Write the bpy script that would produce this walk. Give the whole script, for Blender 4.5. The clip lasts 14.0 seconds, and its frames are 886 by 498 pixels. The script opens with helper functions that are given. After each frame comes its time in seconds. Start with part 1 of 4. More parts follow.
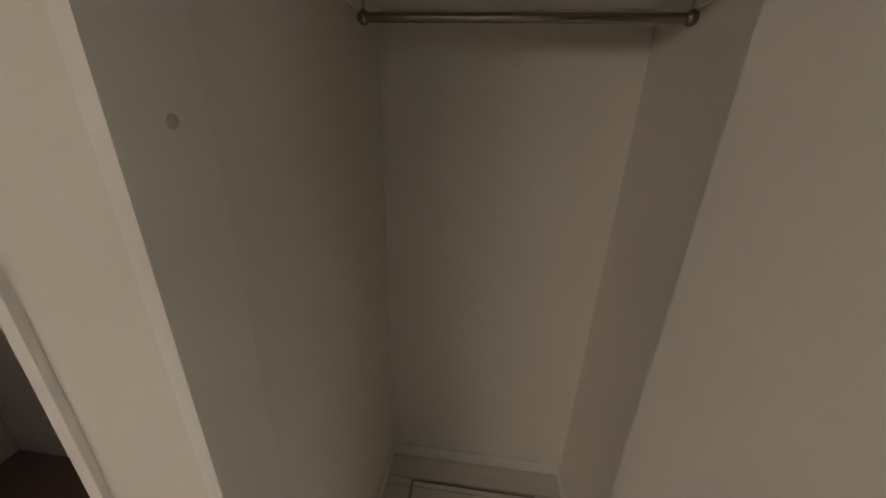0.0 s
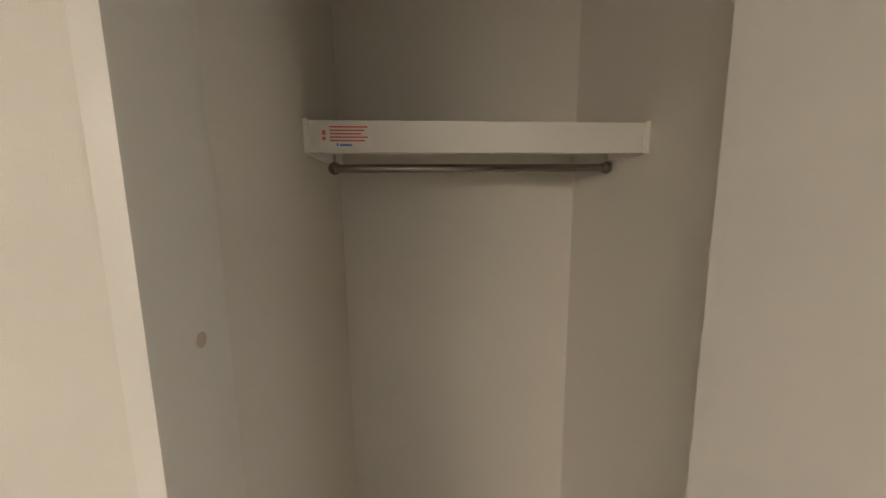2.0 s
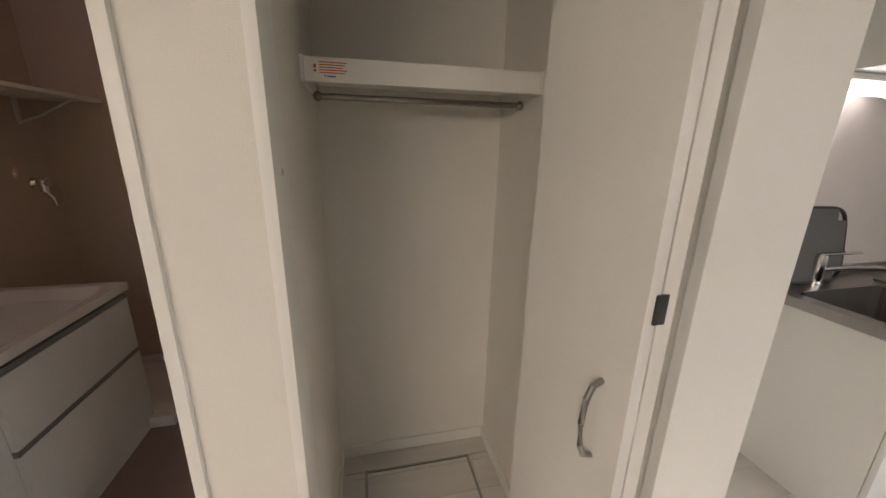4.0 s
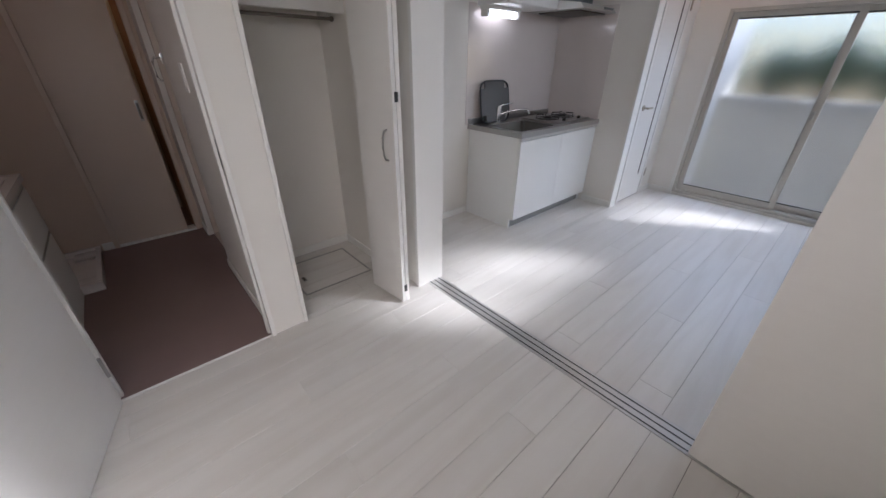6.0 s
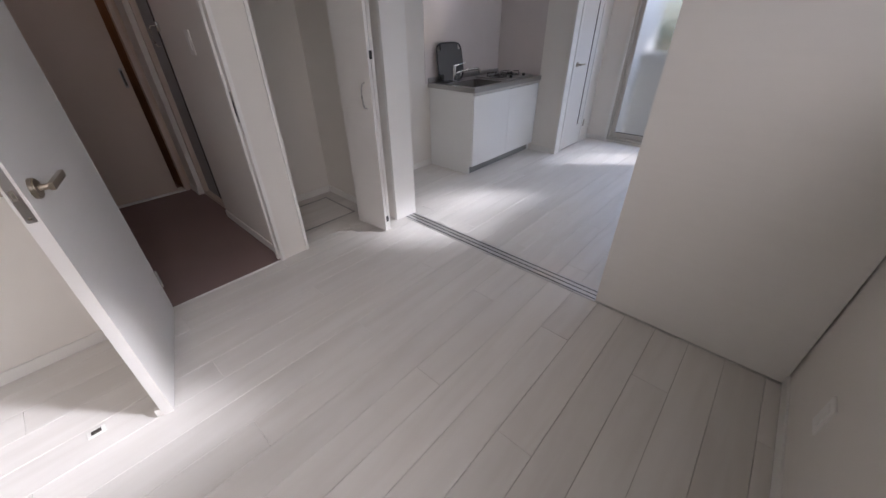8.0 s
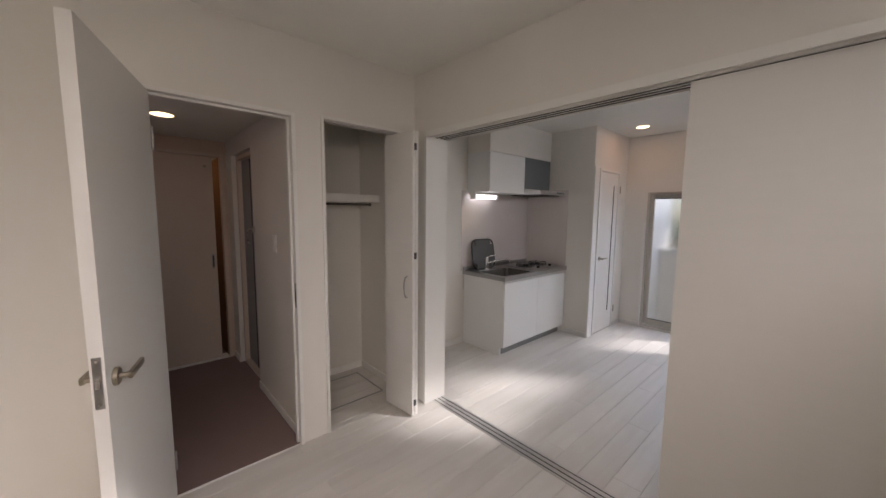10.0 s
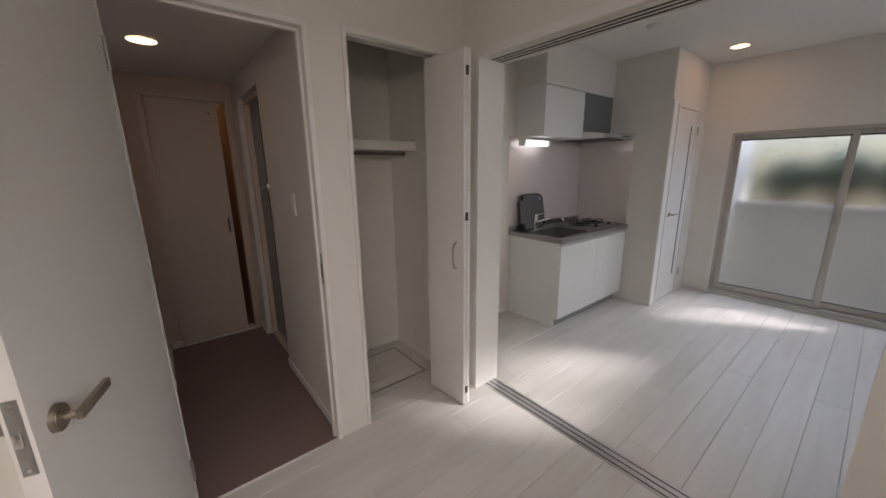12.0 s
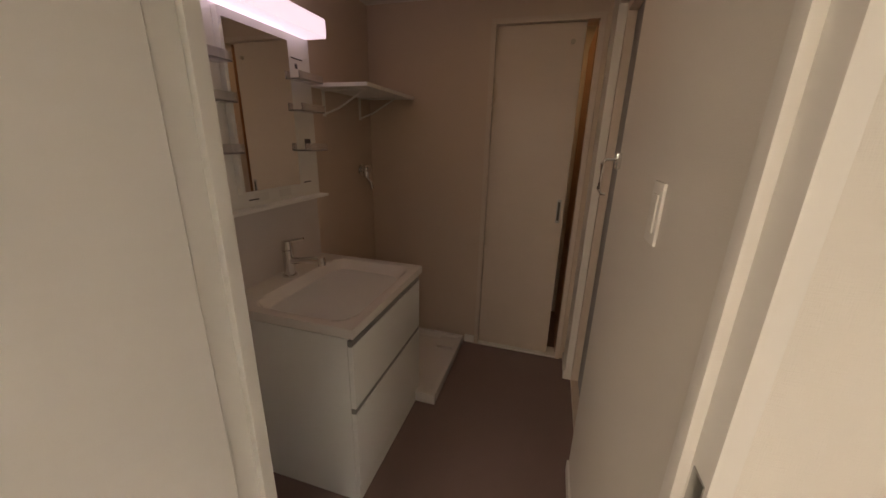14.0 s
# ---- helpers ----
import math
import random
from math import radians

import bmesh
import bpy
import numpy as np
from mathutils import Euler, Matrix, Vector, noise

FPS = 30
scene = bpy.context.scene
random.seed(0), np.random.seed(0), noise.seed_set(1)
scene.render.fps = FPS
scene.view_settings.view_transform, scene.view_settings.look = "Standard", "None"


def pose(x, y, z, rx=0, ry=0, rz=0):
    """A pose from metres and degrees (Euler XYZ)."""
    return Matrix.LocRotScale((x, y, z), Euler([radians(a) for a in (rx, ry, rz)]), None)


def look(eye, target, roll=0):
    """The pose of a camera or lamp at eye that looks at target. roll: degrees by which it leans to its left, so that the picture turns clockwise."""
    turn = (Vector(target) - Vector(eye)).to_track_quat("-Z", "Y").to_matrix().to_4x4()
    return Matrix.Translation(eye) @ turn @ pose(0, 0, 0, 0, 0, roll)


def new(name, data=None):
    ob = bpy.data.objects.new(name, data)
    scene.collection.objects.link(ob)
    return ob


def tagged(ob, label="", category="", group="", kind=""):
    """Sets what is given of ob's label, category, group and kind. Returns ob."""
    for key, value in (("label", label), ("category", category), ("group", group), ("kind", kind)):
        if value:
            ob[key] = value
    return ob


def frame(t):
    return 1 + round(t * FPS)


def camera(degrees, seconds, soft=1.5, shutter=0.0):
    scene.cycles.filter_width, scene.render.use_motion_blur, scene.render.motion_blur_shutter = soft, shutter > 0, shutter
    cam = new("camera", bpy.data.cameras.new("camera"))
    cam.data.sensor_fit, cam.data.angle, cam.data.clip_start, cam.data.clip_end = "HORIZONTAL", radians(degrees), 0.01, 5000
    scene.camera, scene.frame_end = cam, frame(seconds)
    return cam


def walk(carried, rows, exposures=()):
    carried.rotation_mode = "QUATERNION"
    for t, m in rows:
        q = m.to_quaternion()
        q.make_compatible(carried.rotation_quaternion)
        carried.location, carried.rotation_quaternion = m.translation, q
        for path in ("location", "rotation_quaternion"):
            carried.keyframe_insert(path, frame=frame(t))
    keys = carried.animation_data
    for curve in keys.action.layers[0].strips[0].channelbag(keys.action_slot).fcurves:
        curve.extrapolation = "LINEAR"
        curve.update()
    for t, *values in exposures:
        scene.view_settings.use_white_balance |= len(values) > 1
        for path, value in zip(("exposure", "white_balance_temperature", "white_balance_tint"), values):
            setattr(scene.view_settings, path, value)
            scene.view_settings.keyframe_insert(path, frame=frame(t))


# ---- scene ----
cam = camera(103.0, 14.0)
PATH = [
    (0, (-0.475, -0.259, 1.351), (-0.686, 1.584, 0.603), 1.7),
    (0.5, (-0.543, -0.364, 1.369), (-0.295, 1.528, 0.769), 0.7),
    (0.7, (-0.556, -0.398, 1.389), (-0.182, 1.483, 0.821), -0.8),
    (1, (-0.601, -0.323, 1.406), (-0.216, 1.594, 0.987), -3.2),
    (1.5, (-0.556, -0.308, 1.426), (-0.362, 1.669, 1.188), 0.7),
    (2, (-0.581, -0.256, 1.452), (-0.409, 1.716, 1.164), -0.6),
    (2.1, (-0.557, -0.253, 1.446), (-0.399, 1.722, 1.171), -1.1),
    (4.4, (-0.695, -0.786, 1.372), (-0.153, 1.026, 0.714), 0.7),
    (4.5, (-0.716, -0.84, 1.376), (-0.142, 0.949, 0.69), 0.5),
    (5, (-0.889, -1.155, 1.362), (-0.004, 0.465, 0.588), 0.3),
    (5.5, (-1.087, -1.443, 1.362), (-0.031, 0.043, 0.539), -0.7),
    (6, (-1.240, -1.688, 1.321), (-0.07, -0.374, 0.371), 0.5),
    (6.5, (-1.481, -1.824, 1.303), (-0.224, -0.646, 0.287), -2.4),
    (7, (-1.618, -1.903, 1.332), (-0.284, -0.81, 0.32), -1.0),
    (7.5, (-1.658, -1.998, 1.326), (-0.351, -0.884, 0.301), -0.4),
    (8, (-1.675, -2.086, 1.309), (-0.427, -0.952, 0.234), -0.5),
    (8.5, (-1.692, -2.1, 1.324), (-0.399, -0.933, 0.338), 0.6),
    (9, (-1.708, -2.122, 1.443), (-0.237, -0.816, 1.084), 0.6),
    (9.2, (-1.711, -2.139, 1.473), (-0.246, -0.797, 1.246), -0.1),
    (11.4, (-1.694, -1.921, 1.452), (-0.574, -0.288, 1.167), -0.5),
    (11.5, (-1.671, -1.869, 1.463), (-0.504, -0.273, 1.158), -0.6),
    (12, (-1.53, -1.629, 1.426), (-0.31, -0.11, 0.974), -0.7),
    (12.5, (-1.352, -1.329, 1.422), (-0.567, 0.449, 0.952), 0.0),
    (13, (-1.197, -0.981, 1.408), (-0.564, 0.865, 0.972), 3.2),
    (13.5, (-1.105, -0.633, 1.378), (-1.059, 1.298, 0.857), 0.6),
    (14, (-1.146, -0.342, 1.363), (-1.689, 1.489, 0.768), 1.4),
]
walk(cam, [(t, look(eye, target, roll)) for t, eye, target, roll in PATH], exposures=[(0.0, -0.35, 7600, 13), (0.5, 0.1, 7450, 11), (1.0, 0.2, 7350, 10), (2.0, 0.6, 7500, 10), (4.5, 0.5, 6700, 12), (5.0, 0.5, 6200, 12), (6.0, 0.15, 5850, 13), (7.5, -0.15, 5800, 16), (9.0, -0.1, 6300, 16), (11.5, -0.15, 6650, 15), (12.0, -0.2, 6500, 14), (13.0, -0.25, 7500, 12), (13.5, 0.1, 8000, 12), (14.0, 0.65, 8300, 13)])

# ---- world and lights ----
world = bpy.data.worlds.new("world")
scene.world = world
world.use_nodes = True
wn = world.node_tree
sky = wn.nodes.new("ShaderNodeTexSky")
sky.sky_type = "NISHITA"
sky.sun_disc = False
sky.sun_elevation = radians(34.0)
sky.sun_rotation = radians(141.5)
wn.links.new(sky.outputs[0], wn.nodes["Background"].inputs[0])
wn.nodes["Background"].inputs[1].default_value = 0.15


def lamp(name, kind, energy, m, size=(0.1, 0.1), color=(1, 1, 1), spread=180):
    data = bpy.data.lights.new(name, kind)
    data.energy, data.color = energy, color
    if kind == "AREA":
        data.shape, data.size, data.size_y, data.spread = "RECTANGLE", size[0], size[1], radians(spread)
    ob = new(name, data)
    ob.matrix_world = m
    return ob


sun = lamp("sun", "SUN", 5.0, look((0.622, -0.783, 0.675), (0, 0, 0)), color=(1, 0.98, 0.95))
sun.data.angle = radians(6)
lamp("window_light_east", "AREA", 23, look((4.05, -1.45, 2.05), (0.9, -1.35, 0.5)), (2.3, 0.5), (0.66, 0.78, 1.0))
# two area lamps added as daylight at the unseen south windows
lamp("window_light_kitchen", "AREA", 8, look((2.0, -2.80, 2.05), (1.5, -0.4, 0.0)), (1.3, 0.65), (0.88, 0.93, 1.0), 130)
lamp("window_light_south", "AREA", 12, look((-2.2, -2.80, 2.0), (-1.0, -1.0, 0.0)), (1.7, 0.75), (1.0, 0.88, 0.77), 120)
SPOTS = {"wash": (-1.467, 0.97, 2.096), "kitchen": (2.69, -0.61, 2.436)}
for key, (sx, sy, sz) in SPOTS.items():
    lamp("downlight_" + key, "AREA", 0.15 if key == "wash" else 0.9, look((sx, sy, sz - 0.012), (sx, sy + 0.001, 0)), (0.12, 0.12), (1.0, 0.5, 0.24))


# ---- materials ----
def material(name, color, rough=0.5, metal=0.0, bump=0.0, scale=200.0, mottled=0.04, coat=0.0, stretch=(1, 1, 1), vary=0.0, emit=0.0, trans=0.0, tint=0.0):
    m = bpy.data.materials.new(name)
    m.use_nodes = True
    t = m.node_tree
    b = t.nodes["Principled BSDF"]
    b.inputs["Roughness"].default_value, b.inputs["Metallic"].default_value = rough, metal
    b.inputs["Coat Weight"].default_value = coat
    b.inputs["Transmission Weight"].default_value = trans
    at = t.nodes.new("ShaderNodeTexCoord")
    mp = t.nodes.new("ShaderNodeMapping")
    mp.inputs["Scale"].default_value = stretch
    t.links.new(at.outputs["Object"], mp.inputs[0])
    big = t.nodes.new("ShaderNodeTexNoise")
    big.inputs["Scale"].default_value, big.inputs["Detail"].default_value = 3.5, 5
    t.links.new(mp.outputs[0], big.inputs[0])
    mix = t.nodes.new("ShaderNodeMix")
    mix.data_type = "RGBA"
    t.links.new(big.outputs[0], mix.inputs["Factor"])
    mix.inputs["A"].default_value = (*[c * (1 - mottled) for c in color], 1)
    mix.inputs["B"].default_value = (*[min(1, c * (1 + mottled)) for c in color], 1)
    last = mix.outputs["Result"]
    if vary:
        info = t.nodes.new("ShaderNodeObjectInfo")
        hsv = t.nodes.new("ShaderNodeHueSaturation")
        rng = t.nodes.new("ShaderNodeMapRange")
        rng.inputs["To Min"].default_value, rng.inputs["To Max"].default_value = 1 - vary, 1 + vary
        t.links.new(info.outputs["Random"], rng.inputs["Value"])
        t.links.new(rng.outputs[0], hsv.inputs["Value"])
        t.links.new(last, hsv.inputs["Color"])
        last = hsv.outputs[0]
    t.links.new(last, b.inputs["Base Color"])
    if bump:
        fine = t.nodes.new("ShaderNodeTexNoise")
        fine.inputs["Scale"].default_value, fine.inputs["Detail"].default_value = scale, 3
        t.links.new(mp.outputs[0], fine.inputs[0])
        bp = t.nodes.new("ShaderNodeBump")
        bp.inputs["Strength"].default_value, bp.inputs["Distance"].default_value = bump, 0.002
        t.links.new(fine.outputs[0], bp.inputs["Height"])
        t.links.new(bp.outputs[0], b.inputs["Normal"])
    if emit:
        b.inputs["Emission Color"].default_value = (*color, 1)
        b.inputs["Emission Strength"].default_value = emit
    return m


def linen_wallpaper(name="wallpaper", color=(0.75, 0.715, 0.66)):
    """Off-white vinyl wallpaper with a woven relief of short threads both ways."""
    m = material(name, color, 0.62, mottled=0.025)
    t = m.node_tree
    b = t.nodes["Principled BSDF"]
    at = t.nodes.new("ShaderNodeTexCoord")
    heights = []
    for stretch in ((60, 60, 700), (700, 700, 60)):
        mp = t.nodes.new("ShaderNodeMapping")
        mp.inputs["Scale"].default_value = stretch
        t.links.new(at.outputs["Object"], mp.inputs[0])
        n = t.nodes.new("ShaderNodeTexNoise")
        n.inputs["Scale"].default_value, n.inputs["Detail"].default_value = 1.0, 2
        t.links.new(mp.outputs[0], n.inputs[0])
        heights.append(n.outputs[0])
    add = t.nodes.new("ShaderNodeMath")
    t.links.new(heights[0], add.inputs[0]), t.links.new(heights[1], add.inputs[1])
    bp = t.nodes.new("ShaderNodeBump")
    bp.inputs["Strength"].default_value, bp.inputs["Distance"].default_value = 0.35, 0.0012
    t.links.new(add.outputs[0], bp.inputs["Height"])
    t.links.new(bp.outputs[0], b.inputs["Normal"])
    return m


def plank_wood(name, light, dark, rough):
    """Whitewashed wood print: long grain along x, cloudy patches, each board a shade of its own."""
    m = material(name, light, rough, vary=0.045)
    t = m.node_tree
    b = t.nodes["Principled BSDF"]
    mix = next(n for n in t.nodes if n.bl_idname == "ShaderNodeMix")
    mix.inputs["A"].default_value, mix.inputs["B"].default_value = (*dark, 1), (*light, 1)
    big = next(n for n in t.nodes if n.bl_idname == "ShaderNodeTexNoise")
    mp = next(n for n in t.nodes if n.bl_idname == "ShaderNodeMapping")
    at = next(n for n in t.nodes if n.bl_idname == "ShaderNodeTexCoord")
    info = next(n for n in t.nodes if n.bl_idname == "ShaderNodeObjectInfo")
    shift = t.nodes.new("ShaderNodeVectorMath")
    shift.operation = "MULTIPLY_ADD"
    shift.inputs[1].default_value = (37, 91, 13)
    t.links.new(info.outputs["Random"], shift.inputs[0])
    t.links.new(at.outputs["Object"], shift.inputs[2])
    t.links.new(shift.outputs[0], mp.inputs[0])
    mp.inputs["Scale"].default_value = (0.7, 6.5, 1)
    big.inputs["Scale"].default_value, big.inputs["Detail"].default_value, big.inputs["Distortion"].default_value = 2.2, 8, 0.6
    ramp = t.nodes.new("ShaderNodeValToRGB")
    ramp.color_ramp.elements[0].position, ramp.color_ramp.elements[1].position = 0.32, 0.62
    t.links.new(big.outputs[0], ramp.inputs[0])
    t.links.new(ramp.outputs[0], mix.inputs["Factor"])
    mp2 = t.nodes.new("ShaderNodeMapping")
    mp2.inputs["Scale"].default_value = (6, 220, 1)
    t.links.new(shift.outputs[0], mp2.inputs[0])
    fine = t.nodes.new("ShaderNodeTexNoise")
    fine.inputs["Scale"].default_value = 1.0
    t.links.new(mp2.outputs[0], fine.inputs[0])
    bp = t.nodes.new("ShaderNodeBump")
    bp.inputs["Strength"].default_value, bp.inputs["Distance"].default_value = 0.25, 0.001
    t.links.new(fine.outputs[0], bp.inputs["Height"])
    t.links.new(bp.outputs[0], b.inputs["Normal"])
    return m


WALL = linen_wallpaper()
# this beige partly holds the washroom's dim orange lamp light
WALL_WARM = linen_wallpaper("warm_lit_beige_wallpaper", (0.60, 0.48, 0.39))
CEIL = material("ceiling_paper", (0.78, 0.76, 0.71), 0.75, bump=0.3, scale=350)
TRIM = material("trim_white", (0.78, 0.76, 0.72), 0.42, mottled=0.015)
# door sheet toned beige, with warm washroom lamp light in the colour
DOOR_WARM = material("warm_lit_beige_sheet", (0.62, 0.52, 0.44), 0.4, bump=0.05, scale=60, stretch=(1, 1, 12), mottled=0.02)
DOOR = material("door_sheet", (0.74, 0.715, 0.68), 0.38, bump=0.05, scale=60, stretch=(1, 1, 12), mottled=0.02)
LAM = material("cabinet_laminate", (0.76, 0.76, 0.74), 0.3, mottled=0.012)
PLANK = plank_wood("whitewashed_plank", (0.69, 0.66, 0.62), (0.635, 0.60, 0.555), 0.42)
GROOVE = material("plank_joint", (0.30, 0.26, 0.23), 0.7)
VINYL = material("washroom_vinyl", (0.225, 0.155, 0.143), 0.5, bump=0.25, scale=500, mottled=0.12)
STEEL = material("brushed_steel", (0.42, 0.41, 0.40), 0.3, 1.0, bump=0.08, scale=400, stretch=(1, 12, 1))
SCREWTAN = material("tan_plastic", (0.55, 0.48, 0.38), 0.5)
RAIL = material("rail_steel", (0.30, 0.27, 0.25), 0.18, 1.0)
LID = material("grey_lid", (0.10, 0.10, 0.10), 0.45)
BATHGREY = material("bath_door_panel", (0.25, 0.25, 0.26), 0.4)
# darker copy of the worktop steel, shade inside the bowl put into its colour
BOWL_SHADE = material("shaded_bowl_steel", (0.20, 0.19, 0.18), 0.4, 1.0)
CHROME = material("chrome", (0.75, 0.74, 0.73), 0.1, 1.0)
NICKEL = material("satin_nickel", (0.42, 0.37, 0.30), 0.3, 1.0)
DARKMETAL = material("dark_metal", (0.10, 0.09, 0.08), 0.4, 0.8)
HOODGREY = material("hood_paint", (0.22, 0.235, 0.25), 0.35, 0.5)
BLACK = material("black_enamel", (0.02, 0.02, 0.02), 0.35)
ALU = material("aluminium", (0.62, 0.61, 0.59), 0.35, 0.7)
SASH = material("sash_champagne", (0.50, 0.47, 0.42), 0.38, 0.4)
SPLASH = material("splash_panel", (0.66, 0.60, 0.57), 0.12, mottled=0.05, coat=0.4)
BASIN = material("basin_resin", (0.80, 0.76, 0.73), 0.12, coat=0.5, mottled=0.01)
PLASTIC = material("white_plastic", (0.80, 0.78, 0.74), 0.35, mottled=0.01)
CLEARP = material("cloudy_plastic", (0.92, 0.90, 0.92), 0.18, trans=0.9)
GREYTRAY = material("grey_plastic", (0.22, 0.22, 0.21), 0.35)
BROWN = material("brown_wood", (0.24, 0.11, 0.045), 0.45, bump=0.2, scale=30, stretch=(14, 14, 1), mottled=0.3)
RED = material("red_print", (0.65, 0.10, 0.06), 0.5)
BLUE = material("blue_print", (0.08, 0.15, 0.5), 0.5)
INK = material("dark_print", (0.08, 0.07, 0.07), 0.5)
MIRROR = material("mirror_silver", (0.9, 0.9, 0.9), 0.02, 1.0, mottled=0.0)
TUBE = material("lamp_cover", (0.86, 0.74, 1.0), 0.4, emit=0.65)
KTUBE = material("tube_cover", (0.98, 0.96, 1.0), 0.4, emit=3.8)
SPOTON = material("spot_lens", (1.0, 0.72, 0.42), 0.4, emit=5.0)
LEAF = material("leaf_green", (0.09, 0.15, 0.06), 0.6)
CONCRETE = material("balcony_panel", (0.42, 0.42, 0.43), 0.8, bump=0.3, scale=90, mottled=0.1)
PARAPET = material("milky_balcony_panel", (0.72, 0.70, 0.65), 0.7, trans=0.4, mottled=0.08)
GROUND = material("ground_grey", (0.22, 0.21, 0.2), 0.9, mottled=0.2)


def frosted():
    m = material("frosted_glass", (0.90, 0.92, 0.95), 0.26, trans=1.0, bump=0.5, scale=250, mottled=0.01)
    m.node_tree.nodes["Principled BSDF"].inputs["IOR"].default_value = 1.3
    return m


FROST = frosted()


# ---- mesh helpers ----
def bx(bm, x0, x1, y0, y1, z0, z1, bevel=0.0, m=None):
    """A box added to the bmesh, with edges rounded by bevel metres."""
    r = bmesh.ops.create_cube(bm, size=1.0, matrix=Matrix.Translation(((x0 + x1) / 2, (y0 + y1) / 2, (z0 + z1) / 2)) @ Matrix.Diagonal((abs(x1 - x0), abs(y1 - y0), abs(z1 - z0), 1)))
    vs = r["verts"]
    if bevel:
        es = list({e for v in vs for e in v.link_edges})
        out = bmesh.ops.bevel(bm, geom=es, offset=bevel, segments=2, affect="EDGES", profile=0.7)
        vs = list({v for f in out["faces"] for v in f.verts} | {v for v in vs if v.is_valid})
    if m is not None:
        bmesh.ops.transform(bm, matrix=m, verts=vs)
    return vs


def cyl(bm, p, q, r, seg=20, r2=None):
    """A closed tapering cylinder between two points."""
    p, q = Vector(p), Vector(q)
    turn = (q - p).to_track_quat("Z", "Y").to_matrix().to_4x4()
    mid = Matrix.Translation((p + q) / 2) @ turn
    bmesh.ops.create_cone(bm, cap_ends=True, segments=seg, radius1=r, radius2=r if r2 is None else r2, depth=(q - p).length, matrix=mid)


def tube(bm, points, r, seg=12):
    """A round bar bent along points, in one skin."""
    points = [Vector(p) for p in points]
    rings = []
    for i, p in enumerate(points):
        a, b = points[max(i - 1, 0)], points[min(i + 1, len(points) - 1)]
        turn = (b - a).to_track_quat("Z", "Y").to_matrix()
        rings.append([bm.verts.new(p + turn @ Vector((r * math.cos(2 * math.pi * k / seg), r * math.sin(2 * math.pi * k / seg), 0))) for k in range(seg)])
    for u, v in zip(rings, rings[1:]):
        for k in range(seg):
            bm.faces.new((u[k], u[(k + 1) % seg], v[(k + 1) % seg], v[k]))
    bm.faces.new(rings[0][::-1]), bm.faces.new(rings[-1])


def mesh_of(bm, name, mat, smooth=False):
    me = bpy.data.meshes.new(name)
    bmesh.ops.recalc_face_normals(bm, faces=bm.faces)
    bm.to_mesh(me)
    bm.free()
    me.materials.append(mat)
    if smooth:
        me.polygons.foreach_set("use_smooth", [True] * len(me.polygons))
        me.set_sharp_from_angle(angle=radians(35))
    return me


def whole(name, bm, mat, label="", category="", kind="", group="", smooth=False):
    """A top-level thing of one mesh, in world coordinates."""
    return tagged(new(name, mesh_of(bm, name, mat, smooth)), label, category, group, kind)


def base(name, at, label, category, group="", turn=0.0, kind=""):
    """An Empty at the base of a thing."""
    ob = new(name)
    ob.empty_display_size = 0.05
    ob.matrix_world = pose(*at, 0, 0, turn)
    bpy.context.view_layer.update()
    return tagged(ob, label, category, group, kind)


def part(name, bm, mat, parent, label="", smooth=False, kind="", local=False):
    """One mesh under a thing. Its bmesh is in world coordinates unless local."""
    ob = new(name, mesh_of(bm, name, mat, smooth))
    ob.parent = parent
    if not local:
        root = parent
        total = parent.matrix_basis.copy()
        while root.parent is not None:
            root = root.parent
            total = root.matrix_basis @ total
        ob.data.transform(total.inverted())
    return tagged(ob, label, kind=kind)


def box(name, dims, mat, parent=None, label="", bevel=0.0, kind="structure", category=""):
    bm = bmesh.new()
    for d in dims if isinstance(dims[0], (tuple, list)) else [dims]:
        bx(bm, *d, bevel=bevel)
    if parent is None:
        return whole(name, bm, mat, label, category, kind)
    return part(name, bm, mat, parent, label, smooth=bool(bevel))


# ---- structure ----
CH = 2.44      # ceiling height of both rooms
WCH = 2.10     # ceiling height of the washroom
XL, YB, XW = -3.35, -2.522, 3.22   # west wall, south wall, inner face of the window wall
XR = -0.07     # east wall of the bedroom
L = -1.597     # washroom opening, hinge jamb
R = -0.962     # washroom opening, strike jamb
C0, C1 = -0.766, -0.10   # closet opening

box("ground", (-9, 16, -12, 12, -0.62, -0.60), GROUND)
box("floor", (XL - 0.1, XW + 0.1, YB - 0.1, 2.6, -0.12, -0.006), GROOVE)
box("wall_north_west", (XL, L - 0.021, 0.0, 0.058, 0, CH), WALL)
box("wall_north_pier", [(R + 0.021, C0 - 0.020, 0.0, 0.058, 0, CH)], WALL)
box("wall_north_header", [(L - 0.021, R + 0.021, 0.0, 0.058, 2.021, CH), (C0 - 0.020, C1 + 0.020, 0.0, 0.10, 2.040, CH)], WALL)
box("wall_partition", (-0.941, -0.777, 0.058, 0.95, 0, CH), WALL)
box("wall_partition_back", (-0.941, -0.777, 1.60, 1.815, 0, CH), WALL)
box("wall_partition_header", (-0.941, -0.777, 0.95, 1.60, 1.95, CH), WALL)
box("wall_closet_back", (-0.777, C1, 0.77, 0.86, 0, CH), WALL)
box("wall_closet_east", [(C1 + 0.020, 0.11, 0.0, 0.10, 0, CH), (C1, 0.11, 0.10, 0.86, 0, CH)], WALL)
box("wall_east_header", (XR, 0.11, YB, 0.0, 2.01, CH), WALL)
box("wall_east_stub", (XR, 0.11, -0.128, 0.0, 0, 2.01), WALL)
box("wall_kitchen_north", (0.11, 2.27, 0.59, 0.69, 0, CH), WALL)
